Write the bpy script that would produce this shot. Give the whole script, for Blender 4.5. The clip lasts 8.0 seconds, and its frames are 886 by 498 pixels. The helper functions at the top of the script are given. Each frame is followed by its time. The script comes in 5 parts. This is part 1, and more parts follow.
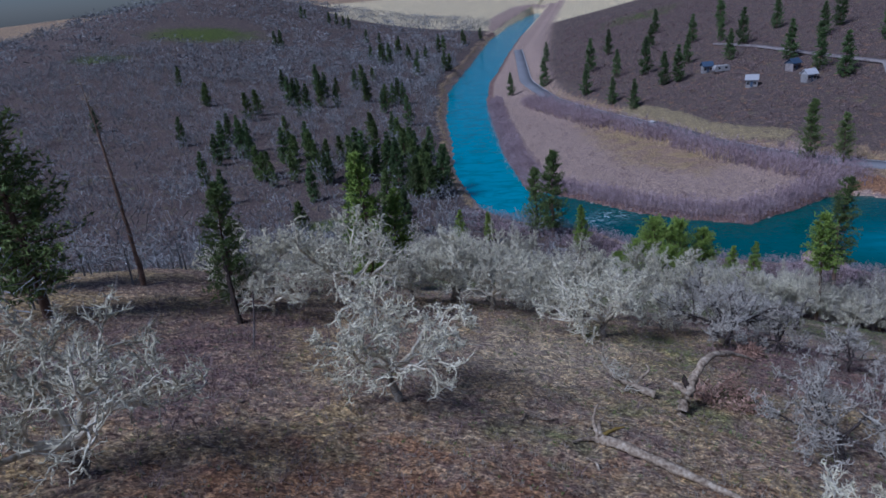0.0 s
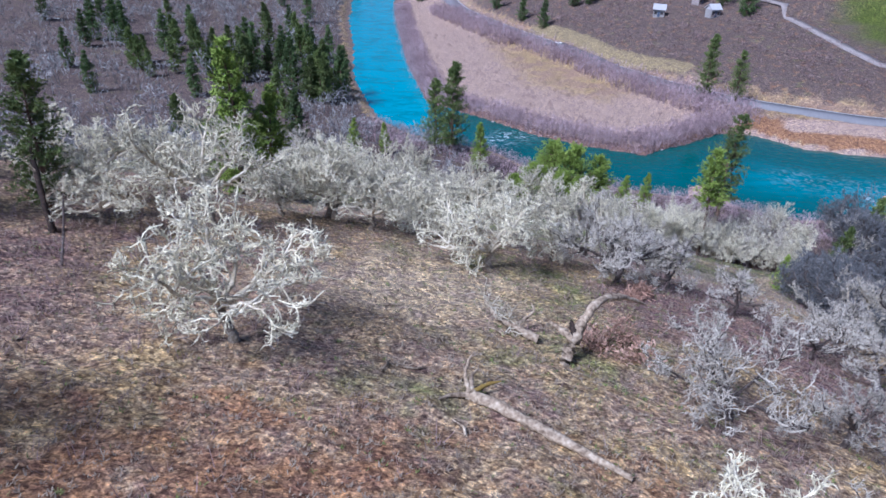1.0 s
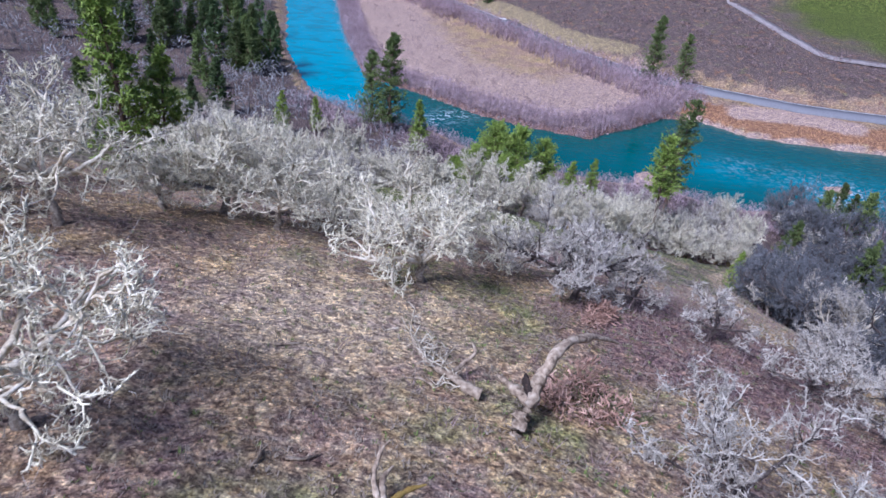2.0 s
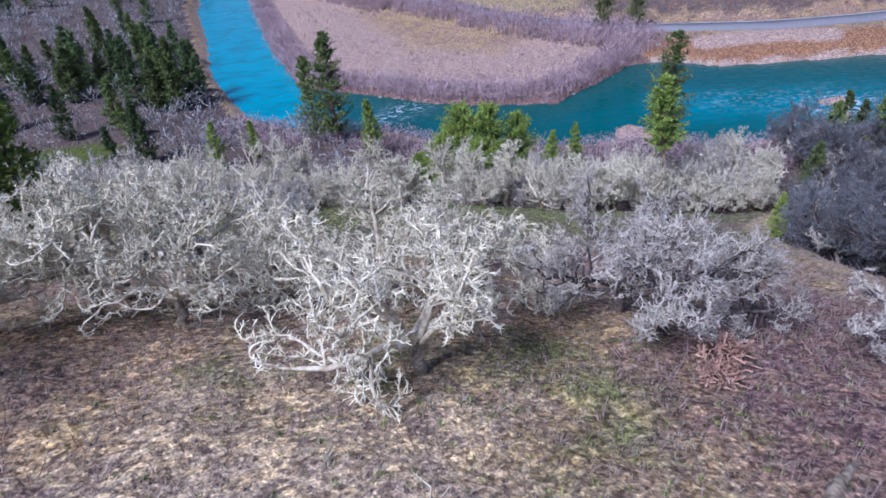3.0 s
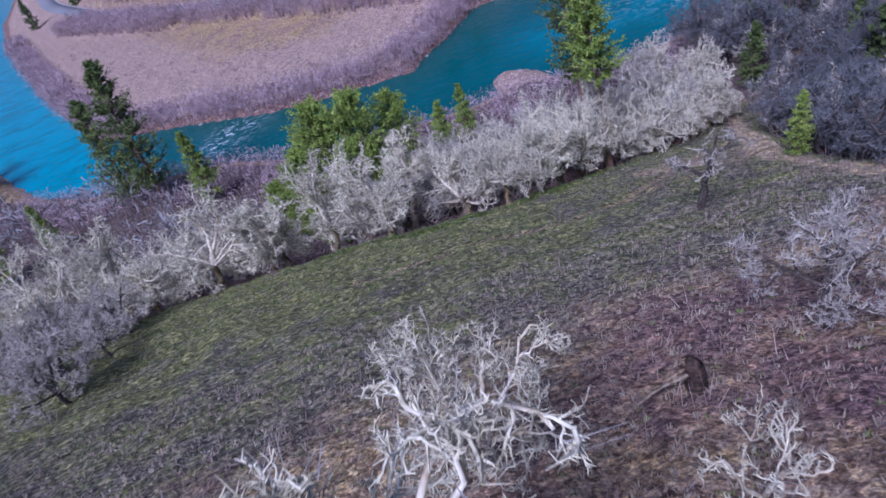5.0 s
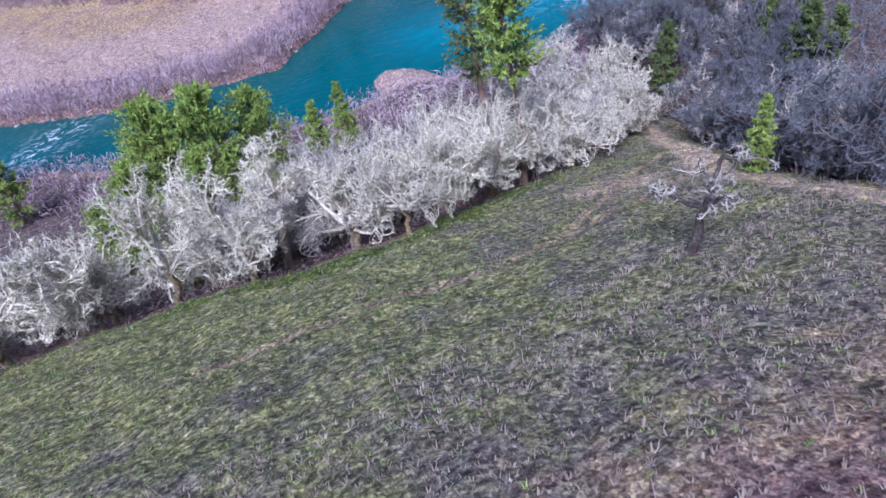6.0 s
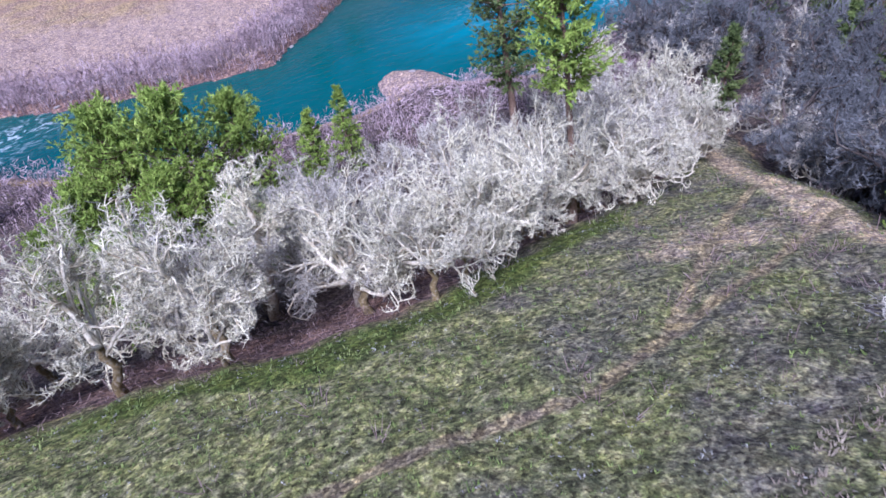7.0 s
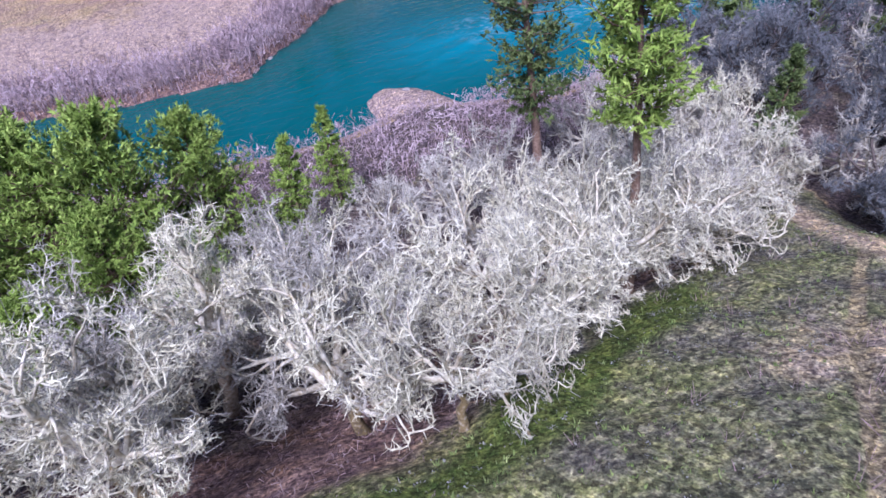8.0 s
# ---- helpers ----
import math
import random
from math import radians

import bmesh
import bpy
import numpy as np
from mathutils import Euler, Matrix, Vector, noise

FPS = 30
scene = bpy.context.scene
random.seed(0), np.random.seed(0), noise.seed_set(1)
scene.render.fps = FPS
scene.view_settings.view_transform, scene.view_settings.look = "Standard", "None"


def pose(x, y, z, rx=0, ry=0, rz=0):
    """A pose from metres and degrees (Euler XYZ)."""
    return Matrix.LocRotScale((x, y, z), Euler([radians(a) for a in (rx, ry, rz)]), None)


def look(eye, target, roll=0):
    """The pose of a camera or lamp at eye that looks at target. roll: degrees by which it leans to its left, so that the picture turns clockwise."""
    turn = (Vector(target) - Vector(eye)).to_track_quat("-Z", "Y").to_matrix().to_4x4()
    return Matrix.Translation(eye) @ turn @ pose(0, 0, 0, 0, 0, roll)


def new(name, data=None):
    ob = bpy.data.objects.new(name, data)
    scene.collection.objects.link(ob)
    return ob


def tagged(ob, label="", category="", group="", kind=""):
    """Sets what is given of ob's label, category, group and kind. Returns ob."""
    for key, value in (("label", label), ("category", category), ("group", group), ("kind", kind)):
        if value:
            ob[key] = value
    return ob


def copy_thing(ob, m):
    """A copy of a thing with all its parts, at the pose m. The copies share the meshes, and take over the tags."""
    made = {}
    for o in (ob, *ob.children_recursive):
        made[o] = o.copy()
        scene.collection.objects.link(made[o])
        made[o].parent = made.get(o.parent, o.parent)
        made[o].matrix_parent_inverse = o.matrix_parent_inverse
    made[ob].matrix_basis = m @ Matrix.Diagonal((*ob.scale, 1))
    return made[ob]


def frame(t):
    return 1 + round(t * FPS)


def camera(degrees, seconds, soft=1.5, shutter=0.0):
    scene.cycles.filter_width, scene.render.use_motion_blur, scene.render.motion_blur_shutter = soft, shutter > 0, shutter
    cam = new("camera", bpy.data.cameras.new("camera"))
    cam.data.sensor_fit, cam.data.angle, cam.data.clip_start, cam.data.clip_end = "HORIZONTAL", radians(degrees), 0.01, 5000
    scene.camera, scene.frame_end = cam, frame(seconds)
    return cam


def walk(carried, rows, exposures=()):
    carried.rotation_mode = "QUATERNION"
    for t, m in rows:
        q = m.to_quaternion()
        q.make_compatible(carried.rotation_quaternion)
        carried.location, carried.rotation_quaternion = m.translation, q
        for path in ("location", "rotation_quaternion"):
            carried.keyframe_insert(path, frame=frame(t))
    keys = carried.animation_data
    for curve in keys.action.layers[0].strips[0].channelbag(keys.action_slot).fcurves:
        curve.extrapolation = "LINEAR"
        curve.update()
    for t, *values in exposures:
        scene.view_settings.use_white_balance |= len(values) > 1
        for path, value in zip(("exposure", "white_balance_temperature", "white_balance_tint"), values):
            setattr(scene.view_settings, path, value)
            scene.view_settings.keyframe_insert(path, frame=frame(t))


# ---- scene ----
cam = camera(67.0, 8.0, soft=1.6, shutter=0.1)
PATH = [
    (0, (-2.286, -29.382, 58.858), (-6.501, -11.232, 51.592), -5.32),
    (0.5, (-2.053, -27.268, 58.168), (-4.852, -9.454, 49.516), -2.51),
    (1, (-1.807, -23.755, 56.666), (-2.939, -6.286, 46.993), 2.09),
    (1.5, (-1.55, -20.286, 55.729), (-1.218, -3.035, 45.616), 6.04),
    (1.7, (-1.428, -18.653, 55.266), (-0.813, -1.42, 45.136), 6.93),
    (2.8, (-1.343, -4.866, 49.638), (-0.17, 12.27, 39.391), -3.69),
    (3, (-1.366, -2.34, 48.732), (-0.084, 14.77, 38.456), -5.64),
    (3.5, (-1.366, 3.14, 46.641), (-0.066, 20.216, 36.312), -5.30),
    (4, (-1.111, 8.391, 44.787), (0.201, 25.557, 34.609), -5.51),
    (4.5, (-0.763, 14.547, 42.752), (0.97, 31.58, 32.413), -10.46),
    (5, (-0.137, 21.121, 40.583), (4.376, 37.051, 29.363), -17.83),
    (5.2, (0.244, 23.567, 39.648), (5.803, 38.915, 28.093), -16.54),
    (6.3, (4.571, 34.896, 34.89), (12.361, 48.858, 22.874), -11.44),
    (6.5, (5.324, 36.812, 34.487), (13.061, 50.703, 22.356), -11.28),
    (7, (7.088, 42.048, 32.584), (14.959, 55.986, 20.593), -9.82),
    (7.5, (8.899, 46.863, 30.775), (16.987, 60.883, 19.027), -8.44),
    (8, (10.749, 51.071, 29.183), (19.334, 64.846, 17.497), -7.30),
]
walk(cam, [(t, look(eye, target, roll)) for t, eye, target, roll in PATH],
     exposures=[(0.0, -0.95, 4560, 20), (0.5, 0.0, 4620, 18), (1.0, 0.2, 4780, 22), (3.0, 0.06, 4800, 28), (3.9, -0.04, 4820, 31), (4.5, -0.2, 4780, 38), (5.2, -0.25, 4650, 37), (6.3, 0.48, 4740, 30), (8.0, 0.38, 4850, 32)])

# ---- world and sun ----
SUN_TURN, SUN_HIGH = 226.0, 50.0  # compass bearing from +y towards +x, and height, in degrees
world = bpy.data.worlds.new("sky")
scene.world = world
world.use_nodes = True
wn = world.node_tree.nodes
sky = wn.new("ShaderNodeTexSky")
sky.sky_type, sky.sun_disc = "NISHITA", False
sky.sun_elevation, sky.sun_rotation = radians(SUN_HIGH), radians(SUN_TURN)
sky.air_density, sky.dust_density = 1.0, 1.0
wn["Background"].inputs["Strength"].default_value = 0.062
world.node_tree.links.new(sky.outputs[0], wn["Background"].inputs["Color"])
sun = new("sun", bpy.data.lights.new("sun", "SUN"))
sun.data.energy, sun.data.angle, sun.data.color = 4.9, radians(20.0), (1.0, 0.92, 0.8)
sa, se = radians(SUN_TURN), radians(SUN_HIGH)
sun.matrix_world = look((0, 0, 0), (-math.sin(sa) * math.cos(se), -math.cos(sa) * math.cos(se), -math.sin(se)))


# ---- materials ----
def material(name, colours, scale=4.0, rough=0.85, fine=30.0, bump=0.3, metal=0.0, vary=0.25, spec=0.3, island=0.0, weights=(0.35, 0.65)):
    """A rough natural surface: colours blended by large and fine noise, with relief and a random change from object to object."""
    m = bpy.data.materials.new(name)
    m.use_nodes = True
    nt = m.node_tree
    n, l = nt.nodes, nt.links
    bsdf = n["Principled BSDF"]
    bsdf.inputs["Roughness"].default_value, bsdf.inputs["Metallic"].default_value = rough, metal
    bsdf.inputs["Specular IOR Level"].default_value = spec
    geo = n.new("ShaderNodeNewGeometry")
    big, small = n.new("ShaderNodeTexNoise"), n.new("ShaderNodeTexNoise")
    for tex, sc, det in ((big, scale, 4), (small, fine, 3)):
        tex.inputs["Scale"].default_value, tex.inputs["Detail"].default_value = sc, det
        l.new(geo.outputs["Position"], tex.inputs["Vector"])
    mix = n.new("ShaderNodeMath")
    mix.operation = "MULTIPLY_ADD"
    mix.inputs[1].default_value = weights[0] / (weights[0] + weights[1])
    l.new(big.outputs["Fac"], mix.inputs[0])
    part2 = n.new("ShaderNodeMath")
    part2.operation = "MULTIPLY"
    part2.inputs[1].default_value = weights[1] / (weights[0] + weights[1])
    l.new(small.outputs["Fac"], part2.inputs[0])
    l.new(part2.outputs[0], mix.inputs[2])
    ramp = n.new("ShaderNodeValToRGB")
    ramp.color_ramp.elements.remove(ramp.color_ramp.elements[0])
    for i, c in enumerate(colours):
        pos = 0.32 + 0.36 * i / max(1, len(colours) - 1)
        e = ramp.color_ramp.elements[0] if i == 0 else ramp.color_ramp.elements.new(pos)
        e.position, e.color = pos, (*c, 1)
    l.new(mix.outputs[0], ramp.inputs[0])
    info = n.new("ShaderNodeObjectInfo")
    hsv = n.new("ShaderNodeHueSaturation")
    val = n.new("ShaderNodeMapRange")
    val.inputs["To Min"].default_value, val.inputs["To Max"].default_value = 1 - vary, 1 + vary
    l.new(geo.outputs["Random Per Island"] if island else info.outputs["Random"], val.inputs["Value"])
    l.new(val.outputs[0], hsv.inputs["Value"])
    l.new(ramp.outputs[0], hsv.inputs["Color"])
    l.new(hsv.outputs[0], bsdf.inputs["Base Color"])
    if bump:
        b = n.new("ShaderNodeBump")
        b.inputs["Strength"].default_value, b.inputs["Distance"].default_value = bump, 0.05
        l.new(small.outputs["Fac"], b.inputs["Height"])
        l.new(b.outputs[0], bsdf.inputs["Normal"])
    return m


LICHEN = material("lichened_twigs", [(0.34, 0.295, 0.19), (0.73, 0.685, 0.5), (0.87, 0.84, 0.66)], 0.5, 0.9, 5, vary=0.14)
LIMB = material("lichened_limbs", [(0.26, 0.2, 0.1), (0.56, 0.5, 0.37), (0.84, 0.8, 0.66)], 0.9, 0.9, 5, vary=0.15)
BARK = material("oak_bark", [(0.1, 0.075, 0.055), (0.24, 0.2, 0.15), (0.44, 0.4, 0.32)], 1.5, 0.95, 8, 0.6)
MOSSBARK = material("mossy_oak_bark", [(0.08, 0.06, 0.04), (0.19, 0.14, 0.06), (0.4, 0.36, 0.28)], 1.2, 0.95, 7, 0.6)
HAZE = material("thin_lichened_twigs", [(0.15, 0.135, 0.12), (0.28, 0.26, 0.235), (0.44, 0.42, 0.37)], 1.0, 0.9, 6)
# grey twigs darkened in the colour for the ravine's shade
SHADETWIG = material("shade_grey_twigs", [(0.07, 0.075, 0.08), (0.14, 0.145, 0.15), (0.26, 0.265, 0.265)], 0.8, 0.9, 5, vary=0.3)
DARKBARK = material("wet_dark_bark", [(0.03, 0.025, 0.022), (0.09, 0.07, 0.06), (0.2, 0.18, 0.16)], 1.5, 0.9, 8, 0.6)
GREYTWIG = material("grey_twigs", [(0.14, 0.12, 0.125), (0.26, 0.24, 0.24), (0.42, 0.4, 0.39)], 1.0, 0.9, 6)
DULLTWIG = material("weathered_lichened_twigs", [(0.26, 0.23, 0.18), (0.52, 0.48, 0.4), (0.74, 0.71, 0.6)], 0.5, 0.9, 5, vary=0.22)
MOSS = material("golden_moss", [(0.16, 0.1, 0.02), (0.3, 0.2, 0.05), (0.22, 0.22, 0.05)], 2, 0.95, 20)
DEADWOOD = material("bleached_deadwood", [(0.09, 0.06, 0.04), (0.33, 0.26, 0.18), (0.56, 0.48, 0.36)], 1.6, 0.85, 6, 0.8)
CHARRED = material("charred_wood", [(0.01, 0.008, 0.007), (0.035, 0.025, 0.02), (0.1, 0.065, 0.045)], 2, 0.9, 10, 0.6)
PINEBARK = material("pine_bark", [(0.07, 0.045, 0.03), (0.17, 0.11, 0.075), (0.26, 0.18, 0.13)], 2, 0.95, 10, 0.6)
NEEDLE = material("pine_needles", [(0.05, 0.08, 0.025), (0.12, 0.165, 0.045), (0.23, 0.27, 0.08)], 0.5, 0.7, 3, 0, vary=0.35)
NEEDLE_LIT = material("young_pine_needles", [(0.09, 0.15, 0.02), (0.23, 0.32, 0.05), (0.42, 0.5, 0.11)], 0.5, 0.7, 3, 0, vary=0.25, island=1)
NEEDLE_DARK = material("fir_needles", [(0.045, 0.085, 0.03), (0.1, 0.155, 0.05), (0.17, 0.225, 0.075)], 0.3, 0.75, 2, 0, vary=0.35)
WOODS = material("bare_woods", [(0.12, 0.12, 0.12), (0.25, 0.25, 0.245), (0.42, 0.425, 0.41)], 0.05, 0.95, 0.6, 0, vary=0.35, island=1)
WILLOW = material("bare_willow", [(0.2, 0.14, 0.15), (0.38, 0.285, 0.295), (0.56, 0.455, 0.465)], 0.08, 0.95, 0.8, 0, vary=0.3, island=1)
SHRUB = material("brown_shrub", [(0.13, 0.085, 0.08), (0.22, 0.155, 0.145), (0.34, 0.26, 0.24)], 0.3, 0.95, 3, 0, vary=0.3, island=1)
RUST = material("rusty_oak_leaves", [(0.22, 0.125, 0.085), (0.4, 0.25, 0.18), (0.55, 0.4, 0.31)], 0.6, 0.9, 5, 0, vary=0.35, island=1)
DRYGRASS = material("dry_grass", [(0.13, 0.1, 0.08), (0.22, 0.18, 0.135), (0.33, 0.285, 0.21)], 0.5, 0.95, 2.6, 0, vary=0.2, island=1)
FORB = material("grey_forbs", [(0.07, 0.068, 0.055), (0.19, 0.185, 0.16), (0.38, 0.37, 0.335)], 0.5, 0.95, 2.2, 0, vary=0.4, island=1)
GREENGRASS = material("green_grass", [(0.05, 0.075, 0.018), (0.12, 0.16, 0.04), (0.26, 0.29, 0.1)], 0.35, 0.95, 2.6, 0, vary=0.4, island=1)
ASPHALT = material("worn_asphalt", [(0.2, 0.2, 0.21), (0.28, 0.28, 0.29), (0.34, 0.34, 0.35)], 0.1, 0.9, 3, 0.1)
PAINT = material("road_paint", [(0.6, 0.6, 0.58), (0.75, 0.75, 0.73)], 0.3, 0.8, 4, 0)
WHITE = material("white_siding", [(0.3, 0.29, 0.28), (0.44, 0.43, 0.41)], 0.5, 0.7, 4, 0)
ROOF = material("metal_roof", [(0.35, 0.35, 0.36), (0.5, 0.5, 0.5)], 0.5, 0.5, 4, 0)
TARP = material("blue_tarp", [(0.05, 0.08, 0.13), (0.085, 0.12, 0.18)], 0.5, 0.5, 4, 0)
GLASS = material("dark_window_glass", [(0.02, 0.025, 0.03), (0.04, 0.045, 0.05)], 0.5, 0.1, 4, 0, spec=0.5)
STONE = material("river_stone", [(0.2, 0.17, 0.16), (0.33, 0.29, 0.27), (0.45, 0.41, 0.39)], 0.6, 0.85, 5, 0.3, vary=0.3)


def ground_material():
    m = bpy.data.materials.new("hill_ground")
    m.use_nodes = True
    n, l = m.node_tree.nodes, m.node_tree.links
    bsdf = n["Principled BSDF"]
    bsdf.inputs["Roughness"].default_value = 0.95
    bsdf.inputs["Specular IOR Level"].default_value = 0.15
    geo = n.new("ShaderNodeNewGeometry")

    def tex(scale, detail=4.0):
        t = n.new("ShaderNodeTexNoise")
        t.inputs["Scale"].default_value, t.inputs["Detail"].default_value = scale, detail
        l.new(geo.outputs["Position"], t.inputs["Vector"])
        return t.outputs["Fac"]

    def ramp(fac, stops):
        r = n.new("ShaderNodeValToRGB")
        r.color_ramp.elements.remove(r.color_ramp.elements[0])
        for i, (pos, c) in enumerate(stops):
            e = r.color_ramp.elements[0] if i == 0 else r.color_ramp.elements.new(pos)
            e.position, e.color = pos, (*c, 1)
        l.new(fac, r.inputs[0])
        return r.outputs[0]

    def blend(fac, a, b, kind="MIX"):
        mx = n.new("ShaderNodeMix")
        mx.data_type, mx.blend_type = "RGBA", kind
        for sock, value in ((mx.inputs[0], fac), (mx.inputs[6], a), (mx.inputs[7], b)):
            if isinstance(value, (int, float)):
                sock.default_value = value
            else:
                l.new(value, sock)
        return mx.outputs[2]

    def cover(name, spread=0.5, scale=0.6):
        """A cover's weight on the sheet, broken up by noise."""
        a = n.new("ShaderNodeAttribute")
        a.attribute_name = name
        add = n.new("ShaderNodeMath")
        add.operation = "MULTIPLY_ADD"
        l.new(tex(scale, 5), add.inputs[0])
        add.inputs[1].default_value = 2 * spread
        add.inputs[2].default_value = -spread
        total = n.new("ShaderNodeMath")
        l.new(a.outputs["Fac"], total.inputs[0])
        l.new(add.outputs[0], total.inputs[1])
        mr = n.new("ShaderNodeMapRange")
        mr.interpolation_type = "SMOOTHSTEP"
        mr.inputs["From Min"].default_value, mr.inputs["From Max"].default_value = 0.3, 0.7
        l.new(total.outputs[0], mr.inputs["Value"])
        return mr.outputs[0]

    fine, mid, large = tex(13, 5), tex(2.8, 6), tex(0.16, 5)
    dry = blend(ramp(large, [(0.4, (0, 0, 0)), (0.58, (1, 1, 1))]), ramp(mid, [(0.3, (0.22, 0.165, 0.095)), (0.5, (0.41, 0.33, 0.195)), (0.68, (0.6, 0.51, 0.34))]),
                ramp(mid, [(0.3, (0.18, 0.125, 0.1)), (0.5, (0.36, 0.275, 0.22)), (0.7, (0.54, 0.46, 0.36))]))
    green = ramp(mid, [(0.3, (0.09, 0.11, 0.045)), (0.5, (0.18, 0.205, 0.09)), (0.68, (0.34, 0.35, 0.2))])
    rust = ramp(mid, [(0.3, (0.19, 0.11, 0.07)), (0.7, (0.4, 0.255, 0.16))])
    gravel = ramp(mid, [(0.3, (0.3, 0.235, 0.215)), (0.7, (0.54, 0.455, 0.415))])
    # pale far fields, brightened in the colour for the sun lying on them
    sunlit_field = ramp(mid, [(0.3, (0.6, 0.55, 0.36)), (0.7, (0.8, 0.75, 0.55))])
    soil = ramp(mid, [(0.3, (0.2, 0.175, 0.105)), (0.7, (0.37, 0.335, 0.23))])
    litter_brown = ramp(mid, [(0.3, (0.12, 0.085, 0.085)), (0.5, (0.22, 0.155, 0.15)), (0.7, (0.35, 0.255, 0.23))])
    sere = ramp(mid, [(0.3, (0.075, 0.075, 0.062)), (0.5, (0.165, 0.165, 0.135)), (0.7, (0.3, 0.295, 0.25))])
    straw = ramp(mid, [(0.3, (0.32, 0.26, 0.18)), (0.5, (0.5, 0.43, 0.31)), (0.7, (0.64, 0.57, 0.43))])
    meadow = ramp(mid, [(0.3, (0.05, 0.09, 0.02)), (0.7, (0.15, 0.19, 0.05))])
    woods = ramp(mid, [(0.3, (0.09, 0.078, 0.08)), (0.7, (0.19, 0.16, 0.16))])
    colour = dry
    for name, c, spread, scale in (("woods", woods, 0.3, 0.3), ("sere", sere, 0.45, 0.5), ("green", green, 0.55, 0.35), ("straw", straw, 0.45, 0.3), ("litter", litter_brown, 0.5, 0.3), ("rust", rust, 0.6, 0.5), ("meadow", meadow, 0.3, 0.1),
                                   ("sunlit_field", sunlit_field, 0.25, 0.03), ("gravel", gravel, 0.3, 0.4), ("soil", soil, 0.5, 1.1)):
        colour = blend(cover(name, spread, scale), colour, c)
    colour = blend(0.65, colour, ramp(tex(1.3, 5), [(0.36, (0.62, 0.58, 0.72)), (0.5, (1.0, 1.0, 0.97)), (0.62, (1.28, 1.22, 1.02))]), "MULTIPLY")
    colour = blend(0.85, colour, ramp(fine, [(0.3, (0.3, 0.26, 0.24)), (0.44, (0.7, 0.66, 0.62)), (0.56, (1.0, 0.98, 0.95)), (0.68, (1.6, 1.55, 1.35))]), "MULTIPLY")
    colour = blend(0.75, colour, ramp(tex(5.5, 6), [(0.34, (0.42, 0.36, 0.4)), (0.48, (0.9, 0.88, 0.86)), (0.66, (1.5, 1.42, 1.2))]), "MULTIPLY")
    litter = n.new("ShaderNodeTexVoronoi")
    litter.inputs["Scale"].default_value = 7.0
    l.new(geo.outputs["Position"], litter.inputs["Vector"])
    tone = n.new("ShaderNodeSeparateColor")
    l.new(litter.outputs["Color"], tone.inputs[0])
    colour = blend(0.85, colour, ramp(tone.outputs[0], [(0.08, (0.42, 0.38, 0.38)), (0.5, (0.95, 0.93, 0.92)), (0.92, (1.55, 1.47, 1.35))]), "MULTIPLY")
    l.new(colour, bsdf.inputs["Base Color"])
    b = n.new("ShaderNodeBump")
    b.inputs["Strength"].default_value, b.inputs["Distance"].default_value = 0.45, 0.12
    l.new(fine, b.inputs["Height"])
    l.new(b.outputs[0], bsdf.inputs["Normal"])
    return m


